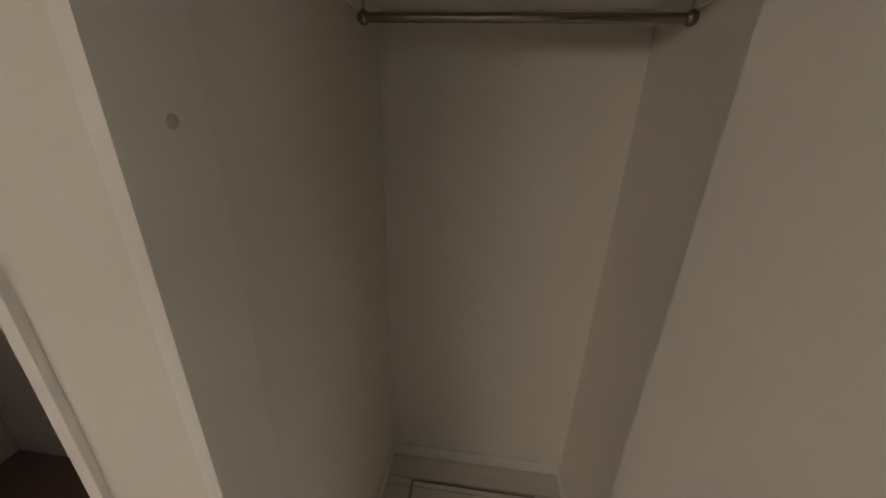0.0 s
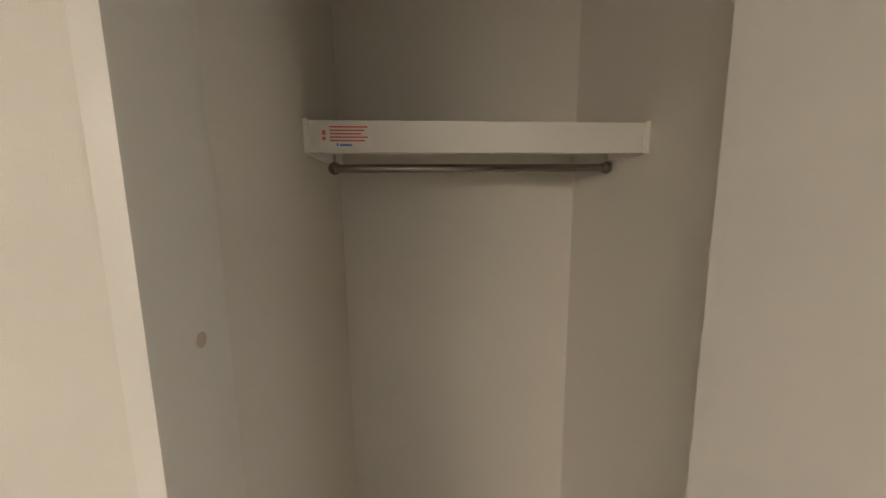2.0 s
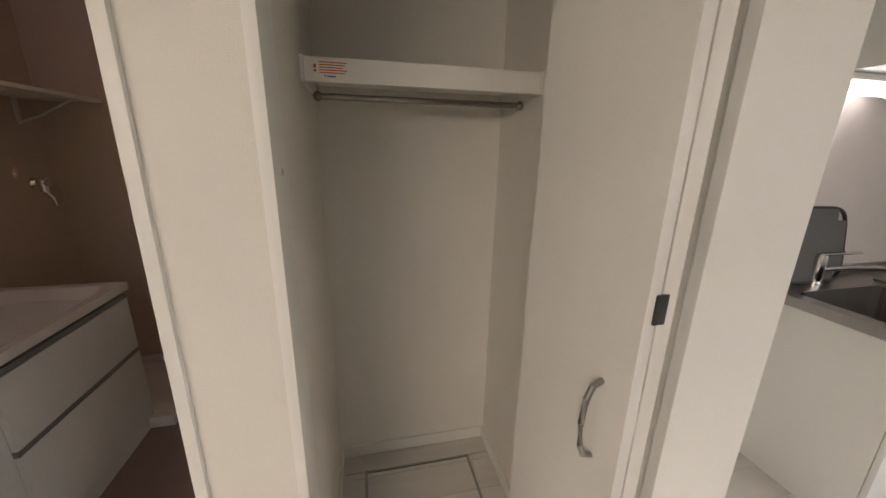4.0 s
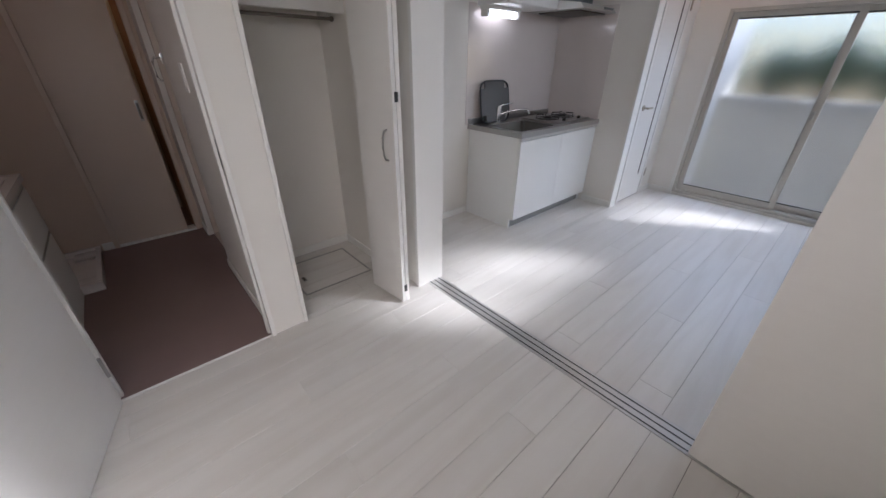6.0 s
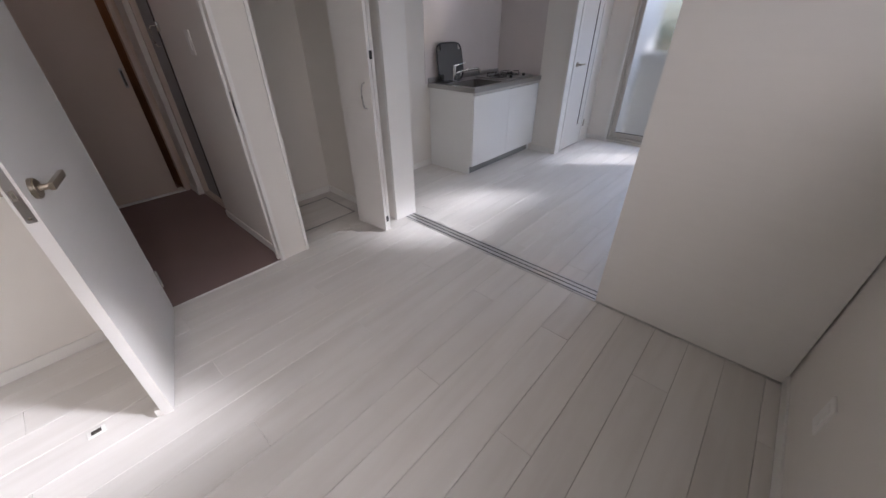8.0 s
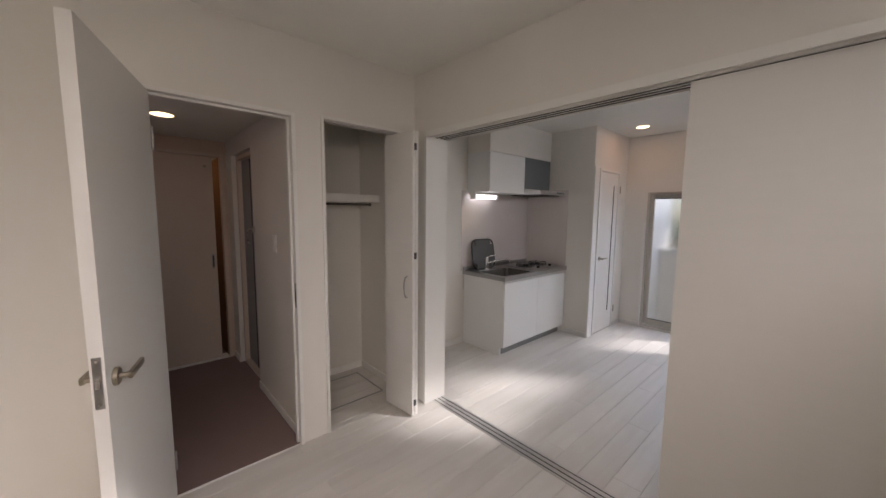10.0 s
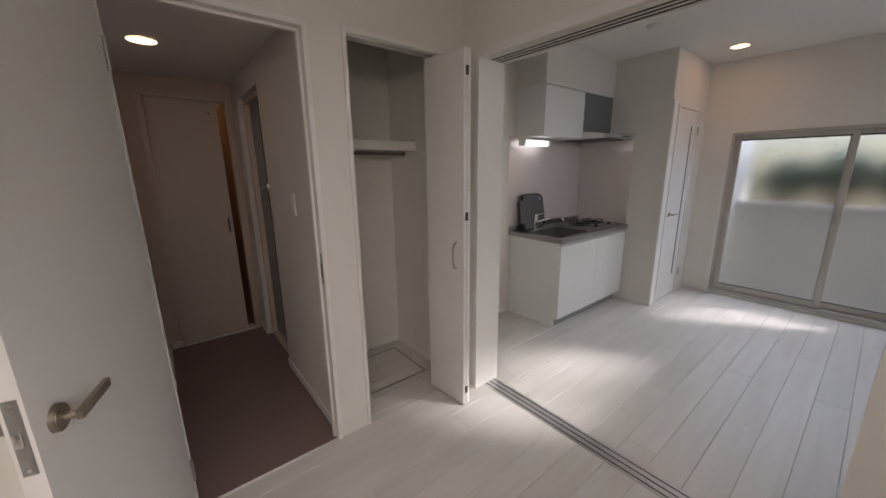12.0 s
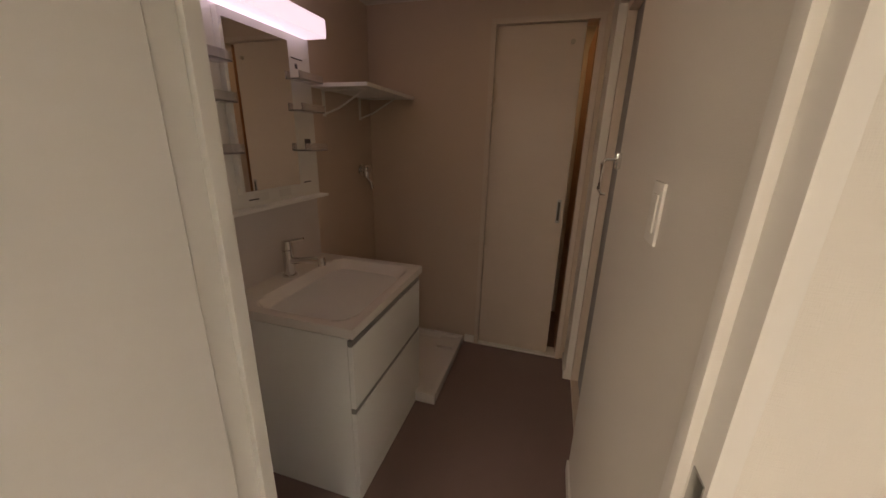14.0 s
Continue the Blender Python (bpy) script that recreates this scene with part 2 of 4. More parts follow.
box("kitchen_soffit", (1.115, 2.27, 0.275, 0.59, 2.095, CH), WALL)
box("wall_kitchen_side", (2.27, 2.34, -0.28, 0.69, 0, CH), WALL)
box("wall_kitchen_door", [(2.34, 2.40, -0.28, -0.20, 0, CH), (2.95, XW, -0.28, -0.20, 0, CH), (2.40, 2.95, -0.28, -0.20, 1.98, CH)], WALL)
box("wall_behind_door", (2.34, XW, 0.3, 0.36, 0, CH), WALL)
W0, W1, WZ0, WZ1 = -2.20, -0.545, 0.03, 1.735
box("wall_window", [(XW, XW + 0.14, YB, W0, 0, CH), (XW, XW + 0.14, W1, 0.36, 0, CH), (XW, XW + 0.14, W0, W1, WZ1, CH), (XW, XW + 0.14, W0, W1, -0.1, WZ0)], WALL)
SZ0, SZ1 = 1.30, 2.20   # high window of the bedroom, unseen, inferred from the shadows it casts
SW0, SW1 = -2.90, -0.15
KZ0, KZ1 = 1.50, 2.22
KW0, KW1 = 1.35, 2.70     # high window of the kitchen, out of view, inferred from the floor's sun patch
box("wall_south", [(SW1, KW0, YB - 0.12, YB, 0, CH), (KW1, XW + 0.14, YB - 0.12, YB, 0, CH), (KW0, KW1, YB - 0.12, YB, 0, KZ0), (KW0, KW1, YB - 0.12, YB, KZ1, CH), (XL - 0.12, SW0, YB - 0.12, YB, 0, CH), (SW0, SW1, YB - 0.12, YB, 0, SZ0), (SW0, SW1, YB - 0.12, YB, SZ1, CH)], WALL)
box("wall_west", (XL - 0.12, XL, YB, 0.10, 0, CH), WALL)
box("ceiling", (XL - 0.12, XW + 0.14, YB - 0.12, 0.86, CH, CH + 0.06), CEIL)
box("wall_washroom_west", (-2.39, -2.29, 0.058, 1.90, 0, WCH), WALL_WARM)
D0, D1 = -1.513, -0.995    # opening of the sliding door in the washroom's north wall
box("wall_washroom_north", [(-2.29, D0 - 0.03, 1.815, 1.90, 0, WCH + 0.2), (D1 + 0.03, -0.777, 1.815, 1.90, 0, WCH + 0.2), (D0 - 0.03, D1 + 0.03, 1.815, 1.90, 1.98, WCH + 0.2)], WALL_WARM)
box("ceiling_washroom", (-2.39, -0.941, 0.058, 1.90, WCH, WCH + 0.05), CEIL)
box("wall_bathroom", [(-0.80, -0.777, 0.86, 1.60, 0, CH)], WALL)
box("toilet_room", [(-1.62, -1.60, 1.90, 2.5, 0, CH), (-0.90, -0.88, 1.90, 2.5, 0, CH), (-1.62, -0.88, 2.5, 2.52, 0, CH), (-1.62, -0.88, 1.90, 2.52, WCH, WCH + 0.02)], WALL)
box("floor_washroom", (-2.29, -0.80, 0.012, 2.5, -0.02, 0.0), VINYL)
box("threshold", (L, R, 0.0, 0.012, -0.005, 0.003), TRIM)


def baseboard(name, x0, x1, y0, y1):
    bm = bmesh.new()
    bx(bm, x0, x1, y0, y1, 0, 0.058, bevel=0.0025)
    whole(name, bm, TRIM, kind="structure", smooth=True)


T = 0.009
for x0, x1, y0, y1 in ((XL, L - 0.026, -T, 0), (XL, XL + T, YB, -T), (XL, 0.0, YB, YB + T), (0.12, 1.085, 0.59 - T, 0.59), (0.11, 0.11 + T, -0.12, 0.59),
                       (2.27 - T, 2.27, -0.28, 0.02), (3.0, XW, -0.28 - T, -0.28), (XW - T, XW, -0.53, -0.29), (0.11, XW, YB, YB + T), (XW - T, XW, YB + T, W0),
                       (-0.777, C1, 0.77 - T, 0.77), (-0.777, -0.777 + T, 0.1, 0.76), (C1 - T, C1, 0.101, 0.76),
                       (-0.941 - T, -0.941, 0.063, 0.95), (-1.61, D0 - 0.03, 1.815 - T, 1.815), (-0.941 - T, -0.941, 1.60, 1.80)):
    baseboard("baseboard", x0, x1, y0, y1)

# door frames and trims
def frame_u(name, x0, x1, y0, y1, top, w, mat=TRIM):
    """Two jambs and a head butted between them, across a wall that runs along x."""
    bm = bmesh.new()
    bx(bm, x0 - w, x0, y0, y1, 0, top + w, bevel=0.002)
    bx(bm, x1, x1 + w, y0, y1, 0, top + w, bevel=0.002)
    bx(bm, x0, x1, y0, y1, top, top + w, bevel=0.002)
    return whole(name, bm, mat, kind="structure", smooth=True)


frame_u("washroom_door_frame", L, R, -0.010, 0.062, 2.0, 0.021)
frame_u("washroom_door_stop", L + 0.012, R - 0.012, 0.030, 0.055, 1.988, 0.012)
frame_u("closet_frame", C0, C1, -0.007, 0.10, 2.02, 0.020)
frame_u("toilet_door_frame", D0, D1, 1.80, 1.915, 1.955, 0.028, DOOR_WARM)
box("slider_jamb", (XR - 0.012, 0.122, -0.152, -0.128, 0, 2.01), TRIM, bevel=0.002)
box("slider_head_trim", [(XR - 0.012, XR, YB, -0.152, 1.990, 2.03), (0.11, 0.122, YB, -0.152, 1.990, 2.03)], TRIM, bevel=0.002)

# track in the floor and under the header
bm = bmesh.new()
bx(bm, -0.002, 0.106, YB + 0.001, -0.152, -0.005, 0.0015)
whole("floor_track", bm, ALU, kind="structure")
# black strips laid on the track stand for the shade in its grooves
bm = bmesh.new()
for x in (0.012, 0.047, 0.082):
    bx(bm, x + 0.001, x + 0.0075, YB + 0.002, -0.153, 0.0015, 0.0025)
whole("track_groove_shade", bm, BLACK, kind="structure")
bm = bmesh.new()
bx(bm, 0.0, 0.106, YB + 0.001, -0.152, 1.998, 2.009)
whole("head_track", bm, TRIM, kind="structure")
# dark strips below the head track, groove shade given as colour
bm = bmesh.new()
for x in (0.006, 0.041, 0.076):
    bx(bm, x + 0.006, x + 0.014, YB + 0.002, -0.153, 1.994, 1.998)
whole("head_groove_shade", bm, DARKMETAL, kind="structure")


# ---- sliding panels of the bedroom, stacked open ----
def slider(x, y0, y1, pull):
    ob = base("sliding_panel", (x + 0.015, (y0 + y1) / 2, 0.004), "tall plain white sliding panel pushed open along its floor track", "sliding door", group="sliding panels")
    bm = bmesh.new()
    bx(bm, x, x + 0.03, y0, y1, 0.004, 1.993, bevel=0.002)
    part("panel", bm, DOOR, ob, smooth=True)
    if pull:
        bm = bmesh.new()
        bx(bm, x - 0.002, x + 0.004, y0 + 0.035, y0 + 0.062, 0.92, 1.06, bevel=0.0015)
        p = part("recessed_pull", bm, STEEL, ob, "brushed metal recessed pull", smooth=True)
        # raised dark plate in place of a recess, its shade in the colour
        bm = bmesh.new()
        bx(bm, x - 0.003, x - 0.0015, y0 + 0.041, y0 + 0.056, 0.93, 1.05)
        part("pull_shade", bm, DARKMETAL, p, "dark plate for the shade in the pull")


slider(0.004, -2.517, -1.703, True)
slider(0.039, -2.518, -1.709, False)
slider(0.074, -2.521, -1.715, False)


# ---- door of the washroom, standing open into the bedroom ----
def washroom_door():
    hx, hy, ex, ey = L + 0.008, -0.016, -1.775, -0.712
    turn = math.degrees(math.atan2(ey - hy, ex - hx))
    w, th = math.hypot(ex - hx, ey - hy), 0.036
    ob = base("washroom_door", (hx, hy, 0.008), "plain white washroom door standing wide open into the bedroom", "door", turn=turn)
    bm = bmesh.new()
    bx(bm, 0, w, -th, 0, 0, 1.985, bevel=0.0015)
    part("leaf", bm, DOOR, ob, smooth=True, local=True)
    for side in (1, -1):
        y = 0.0 if side > 0 else -th
        bm = bmesh.new()
        cyl(bm, (w - 0.068, y, 0.93), (w - 0.068, y + side * 0.009, 0.93), 0.029, 32)
        cyl(bm, (w - 0.068, y + side * 0.009, 0.93), (w - 0.068, y + side * 0.012, 0.93), 0.026, 32)
        part("rose", bm, NICKEL, ob, "round satin metal handle rose", smooth=True, local=True)
        bm = bmesh.new()
        tube(bm, [(w - 0.068, y + side * 0.01, 0.93), (w - 0.068, y + side * 0.045, 0.93)], 0.0085, 16)
        bx(bm, w - 0.19, w - 0.058, y + side * 0.040 - 0.0065, y + side * 0.040 + 0.0065, 0.919, 0.941, bevel=0.005)
        part("lever", bm, NICKEL, ob, "satin bronze lever handle", smooth=True, local=True)
    bm = bmesh.new()
    bx(bm, w - 0.0005, w + 0.0015, -th + 0.007, -0.007, 0.86, 1.02, bevel=0.0006)
    plate = part("latch_plate", bm, STEEL, ob, "brushed steel latch plate", smooth=True, local=True)
    bm = bmesh.new()
    bx(bm, w + 0.001, w + 0.009, -th + 0.012, -0.012, 0.925, 0.955, bevel=0.003)
    part("latch_bolt", bm, CHROME, plate, smooth=True, local=True)
    for z in (0.872, 1.008):
        bm = bmesh.new()
        cyl(bm, (w + 0.001, -th / 2, z), (w + 0.0025, -th / 2, z), 0.004, 12)
        part("screw", bm, CHROME, plate, smooth=True, local=True)
    for z in (0.2, 1.78):
        bm = bmesh.new()
        cyl(bm, (-0.004, 0.004, z - 0.05), (-0.004, 0.004, z + 0.05), 0.006, 14)
        part("hinge", bm, STEEL, ob, smooth=True, local=True)
    bm = bmesh.new()
    bx(bm, w - 0.03, w - 0.008, -th - 0.022, -th, -0.002, 0.03, bevel=0.004)
    part("stop_catch", bm, PLASTIC, ob, "white plastic catch at the foot", smooth=True, local=True)


washroom_door()
bm = bmesh.new()
bx(bm, -2.03, -1.975, -0.60, -0.565, 0.0, 0.004, bevel=0.0015)
fs = base("floor_door_stop", (-2.0, -0.58, 0), "small flush metal door stop plate set in the floor", "door stop")
part("plate", bm, PLASTIC, fs, smooth=True)
bm = bmesh.new()
bx(bm, -2.018, -1.988, -0.592, -0.573, 0.004, 0.006)
part("flap", bm, DARKMETAL, fs)
bm = bmesh.new()
bx(bm, R - 0.0015, R + 0.003, -0.004, 0.024, 0.88, 1.03, bevel=0.001)
sp = base("strike_plate", (R, 0.01, 0.88), "small steel strike plate on the white washroom door jamb", "strike plate")
part("plate", bm, STEEL, sp, smooth=True)
# flat black plate for the shaded latch hole
bm = bmesh.new()
bx(bm, R - 0.0025, R - 0.001, 0.004, 0.018, 0.915, 0.985)
part("hole", bm, BLACK, sp)


# ---- closet: folding door, shelf, rail, floor hatch ----
def folding_door():
    ix, iy, ox, oy = -0.290, 0.062, -0.262, -0.232
    ob = base("closet_folding_door", (-0.2, 0.0, 0.01), "white bifold closet door folded open against its jamb", "folding door")
    turn = math.degrees(math.atan2(oy - iy, ox - ix))
    w = math.hypot(ox - ix, oy - iy)
    m = pose(ix, iy, 0.012, 0, 0, turn)
    bm = bmesh.new()
    bx(bm, 0, w - 0.001, 0, 0.022, 0, 1.985, bevel=0.0015, m=m)
    leaf = part("front_leaf", bm, DOOR, ob, smooth=True)
    bm = bmesh.new()
    bx(bm, 0, w - 0.001, 0.025, 0.047, 0, 1.985, bevel=0.0015, m=m @ pose(w, 0.025, 0, 0, 0, -14) @ pose(-w, -0.025, 0))
    part("rear_leaf", bm, DOOR, ob, smooth=True)
    for z in (0.07, 1.13, 1.86):
        bm = bmesh.new()
        bx(bm, w - 0.002, w + 0.003, 0.014, 0.034, z, z + 0.045, bevel=0.001, m=m)
        part("fold_hinge", bm, BLACK, ob, "small black folding hinge", smooth=True)
    bm = bmesh.new()
    pts = [m @ Vector((w - 0.055, y, z)) for y, z in ((0.001, 0.855), (-0.018, 0.862), (-0.027, 0.885), (-0.031, 0.93), (-0.027, 0.975), (-0.018, 0.998), (0.001, 1.005))]
    tube(bm, pts, 0.0052, 10)
    part("bow_handle", bm, STEEL, leaf, "curved satin metal bow handle", smooth=True)


folding_door()
bm = bmesh.new()
bx(bm, C0 + 0.01, C1 - 0.01, 0.02, 0.05, 2.012, 2.02)
whole("closet_door_rail", bm, ALU, kind="structure")

sh = base("closet_shelf", (-0.44, 0.6, 1.538), "off-white closet shelf with a thick front edge", "shelf")
bm = bmesh.new()
bx(bm, -0.776, C1 - 0.001, 0.465, 0.769, 1.575, 1.594)
part("board", bm, TRIM, sh)
bm = bmesh.new()
bx(bm, -0.768, C1 - 0.008, 0.442, 0.464, 1.538, 1.597, bevel=0.0015)
edge = part("front_edge", bm, TRIM, sh, smooth=True)
for x in (-0.7775, C1 - 0.009):
    bm = bmesh.new()
    bx(bm, x, x + 0.009, 0.438, 0.768, 1.536, 1.60, bevel=0.001)
    part("wall_batten", bm, TRIM, sh, smooth=True)
bm = bmesh.new()
bx(bm, -0.748, -0.655, 0.4412, 0.4416, 1.548, 1.589)
lab = part("warning_label", bm, PLASTIC, edge, "paper warning label printed in red")
bm = bmesh.new()
for i in range(5):
    bx(bm, -0.730, -0.660 - (i % 3) * 0.006, 0.4404, 0.4410, 1.5835 - i * 0.0062, 1.5860 - i * 0.0062)
bx(bm, -0.744, -0.7375, 0.4404, 0.4410, 1.561, 1.567), bx(bm, -0.744, -0.7375, 0.4404, 0.4410, 1.570, 1.579)
part("print_line", bm, RED, edge, "lines of unreadable red print", kind="stuff")
bm = bmesh.new()
bx(bm, -0.712, -0.690, 0.4404, 0.4410, 1.550, 1.5535), bx(bm, -0.718, -0.715, 0.4404, 0.4410, 1.550, 1.555)
part("print_mark", bm, BLUE, edge, "small blue print mark", kind="stuff")

hr = base("clothes_rail", (-0.43, 0.578, 1.505), "chromed clothes rail hanging under the closet shelf", "clothes rail")
bm = bmesh.new()
cyl(bm, (-0.752, 0.578, 1.520), (-0.110, 0.578, 1.520), 0.0095, 24)
part("bar", bm, RAIL, hr, smooth=True)
for x in (-0.752, -0.110):
    bm = bmesh.new()
    bmesh.ops.create_uvsphere(bm, u_segments=20, v_segments=12, radius=0.0145, matrix=Matrix.Translation((x, 0.578, 1.520)))
    part("end_cap", bm, RAIL, hr, smooth=True)
    bm = bmesh.new()
    cyl(bm, (x, 0.578, 1.53), (x, 0.578, 1.575), 0.004, 12)
    part("hanger", bm, CHROME, hr, smooth=True)

H0, H1, HY0, HY1 = -0.676, -0.205, 0.235, 0.668
ha = base("floor_hatch", (-0.44, 0.45, 0.0), "square whitewashed floor hatch in a grey metal frame", "floor hatch")
bm = bmesh.new()
for d in ((H0, H1, HY0, HY0 + 0.009), (H0, H1, HY1 - 0.009, HY1), (H0, H0 + 0.009, HY0 + 0.009, HY1 - 0.009), (H1 - 0.009, H1, HY0 + 0.009, HY1 - 0.009)):
    bx(bm, *d, 0.0, 0.0035)
part("frame", bm, STEEL, ha)
bm = bmesh.new()
bx(bm, -0.625, -0.600, 0.395, 0.455, 0.001, 0.0035, bevel=0.001)
ring = part("lifting_ring", bm, STEEL, ha, "recessed metal lifting handle", smooth=True)
# dark plate on the handle, shade of its recess as colour
bm = bmesh.new()
bx(bm, -0.620, -0.605, 0.402, 0.448, 0.0036, 0.0045)
part("ring_shade", bm, DARKMETAL, ring)


# ---- kitchen ----
def kitchen_cabinet():
    x0, x1, y0, y1 = 1.082, 2.262, 0.014, 0.583
    ob = base("kitchen_base_cabinet", ((x0 + x1) / 2, 0.3, 0), "white glossy kitchen base cabinet with two doors", "kitchen cabinet")
    bm = bmesh.new()
    bx(bm, x0, x0 + 0.018, y0 + 0.02, y1, 0.085, 0.779)
    bx(bm, x0, x0 + 0.018, y0 + 0.045, y1, 0.0, 0.085)
    part("end_panel", bm, LAM, ob)
    bm = bmesh.new()
    bx(bm, x1 - 0.018, x1, y0 + 0.045, y1, 0.0, 0.779)
    part("end_panel", bm, LAM, ob)
    bm = bmesh.new()
    bx(bm, x0 + 0.018, x1 - 0.018, y0 + 0.03, y1, 0.085, 0.60)
    part("body", bm, LAM, ob, smooth=True)
    bm = bmesh.new()
    bx(bm, x0 + 0.018, x1 - 0.018, y0 + 0.055, y0 + 0.07, 0.0, 0.085)
    part("kick_board", bm, GREYTRAY, ob, "grey recessed kick board")
    mid = x0 + 0.60
    for a, b in ((x0 + 0.001, mid - 0.002), (mid + 0.001, x1 - 0.003)):
        bm = bmesh.new()
        bx(bm, a, b, y0, y0 + 0.018, 0.088, 0.749, bevel=0.0015)
        d = part("door", bm, LAM, ob, smooth=True)
    bm = bmesh.new()
    bx(bm, x0, x1, y0 - 0.003, y0 + 0.02, 0.755, 0.778, bevel=0.002)
    part("finger_rail", bm, ALU, ob, "aluminium finger rail along the door tops", smooth=True)


kitchen_cabinet()


def worktop():
    x0, x1, y0, y1, z = 1.062, 2.266, 0.0, 0.586, 0.820
    s0, s1, t0, t1 = 1.13, 1.62, 0.06, 0.42     # bowl
    ob = base("steel_worktop", (1.67, 0.3, 0.780), "stainless steel worktop with a pressed sink bowl", "worktop")
    bm = bmesh.new()
    for d in ((x0, s0, y0, y1), (s1, x1, y0, y1), (s0, s1, y0, t0), (s0, s1, t1, y1)):
        bx(bm, *d, z - 0.004, z)
    bx(bm, x0, x1, y0 - 0.002, y0, 0.781, z + 0.001), bx(bm, x0 - 0.002, x0, y0, y1, 0.781, z + 0.001)
    bx(bm, x0, x1, y0, y0 + 0.008, z, z + 0.003, bevel=0.001)
    part("top", bm, STEEL, ob)
    bm = bmesh.new()
    e = 0.02
    top = [bm.verts.new(v) for v in ((s0, t0, z - 0.001), (s1, t0, z - 0.001), (s1, t1, z - 0.001), (s0, t1, z - 0.001))]
    low = [bm.verts.new(v) for v in ((s0 + e, t0 + e, z - 0.165), (s1 - e, t0 + e, z - 0.165), (s1 - e, t1 - e, z - 0.165), (s0 + e, t1 - e, z - 0.165))]
    for k in range(4):
        bm.faces.new((top[k], top[(k + 1) % 4], low[(k + 1) % 4], low[k]))
    bm.faces.new(low)
    bmesh.ops.bevel(bm, geom=[x for x in bm.edges if not x.is_boundary], offset=0.03, segments=4, affect="EDGES")
    bowl = part("sink_bowl", bm, BOWL_SHADE, ob, smooth=True)
    bm = bmesh.new()
    cyl(bm, (1.385, 0.36, z - 0.1645), (1.385, 0.36, z - 0.160), 0.055, 28)
    part("drain", bm, DARKMETAL, bowl, "dark round sink drain", smooth=True)
    bm = bmesh.new()
    bx(bm, x0, x1, y1 - 0.012, y1, z, z + 0.045, bevel=0.004)
    part("upstand", bm, STEEL, ob, smooth=True)
    return ob


worktop()

bm = bmesh.new()
bx(bm, 1.12, 1.50, 0.0, 0.012, 0, 0.335, bevel=0.0, m=None)
vs = list(bm.verts)
bmesh.ops.bevel(bm, geom=[e for e in bm.edges if abs(e.verts[0].co.y - e.verts[1].co.y) > 0.005], offset=0.06, segments=6, affect="EDGES")
bmesh.ops.translate(bm, vec=(-1.12, 0, 0), verts=bm.verts)
bmesh.ops.scale(bm, vec=(0.97, 1, 1), verts=bm.verts)
bmesh.ops.transform(bm, matrix=pose(1.15, 0.495, 0.826, -9, 0, 0), verts=bm.verts)
dr = base("sink_lid", (1.25, 0.49, 0.822), "grey rounded sink cover plate leaning upright behind the sink", "sink cover")
part("plate", bm, LID, dr, smooth=True)
bm = bmesh.new()
ringpts = []
for k in range(33):
    a = 2 * math.pi * k / 32
    cx, cz = 0.184, 0.1675
    ux, uz = math.cos(a), math.sin(a)
    sgn = lambda v: (1 if v > 0 else -1) * abs(v) ** 0.4
    ringpts.append(Vector((cx + 0.184 * sgn(ux), 0.006, cz + 0.167 * sgn(uz))))
mt = pose(1.15, 0.495, 0.826, -9, 0, 0)
tube(bm, [mt @ p for p in ringpts], 0.008, 8)
part("rim", bm, BLACK, dr, "black rubber rim", smooth=True)

fa = base("kitchen_tap", (1.36, 0.50, 0.820), "chromed single-lever kitchen mixer tap with a broad flat lever", "tap")
bm = bmesh.new()
cyl(bm, (1.36, 0.50, 0.820), (1.36, 0.50, 0.826), 0.030, 28), cyl(bm, (1.36, 0.50, 0.826), (1.36, 0.50, 0.930), 0.025, 28), cyl(bm, (1.36, 0.50, 0.930), (1.362, 0.498, 0.955), 0.025, 28, 0.019)
part("body", bm, CHROME, fa, smooth=True)
bm = bmesh.new()
tube(bm, [(1.37, 0.49, 0.885), (1.42, 0.44, 0.908), (1.48, 0.38, 0.925), (1.535, 0.325, 0.928), (1.545, 0.315, 0.905)], 0.012, 16)
spout = part("spout", bm, CHROME, fa, smooth=True)
bm = bmesh.new()
cyl(bm, (1.546, 0.314, 0.912), (1.548, 0.312, 0.892), 0.0145, 20)
part("nozzle", bm, CHROME, spout, smooth=True)
bm = bmesh.new()
bx(bm, -0.016, 0.115, -0.015, 0.015, -0.005, 0.006, bevel=0.004, m=pose(1.365, 0.495, 0.956, 0, -14, -42))
part("lever", bm, CHROME, fa, "broad flat chromed lever", smooth=True)


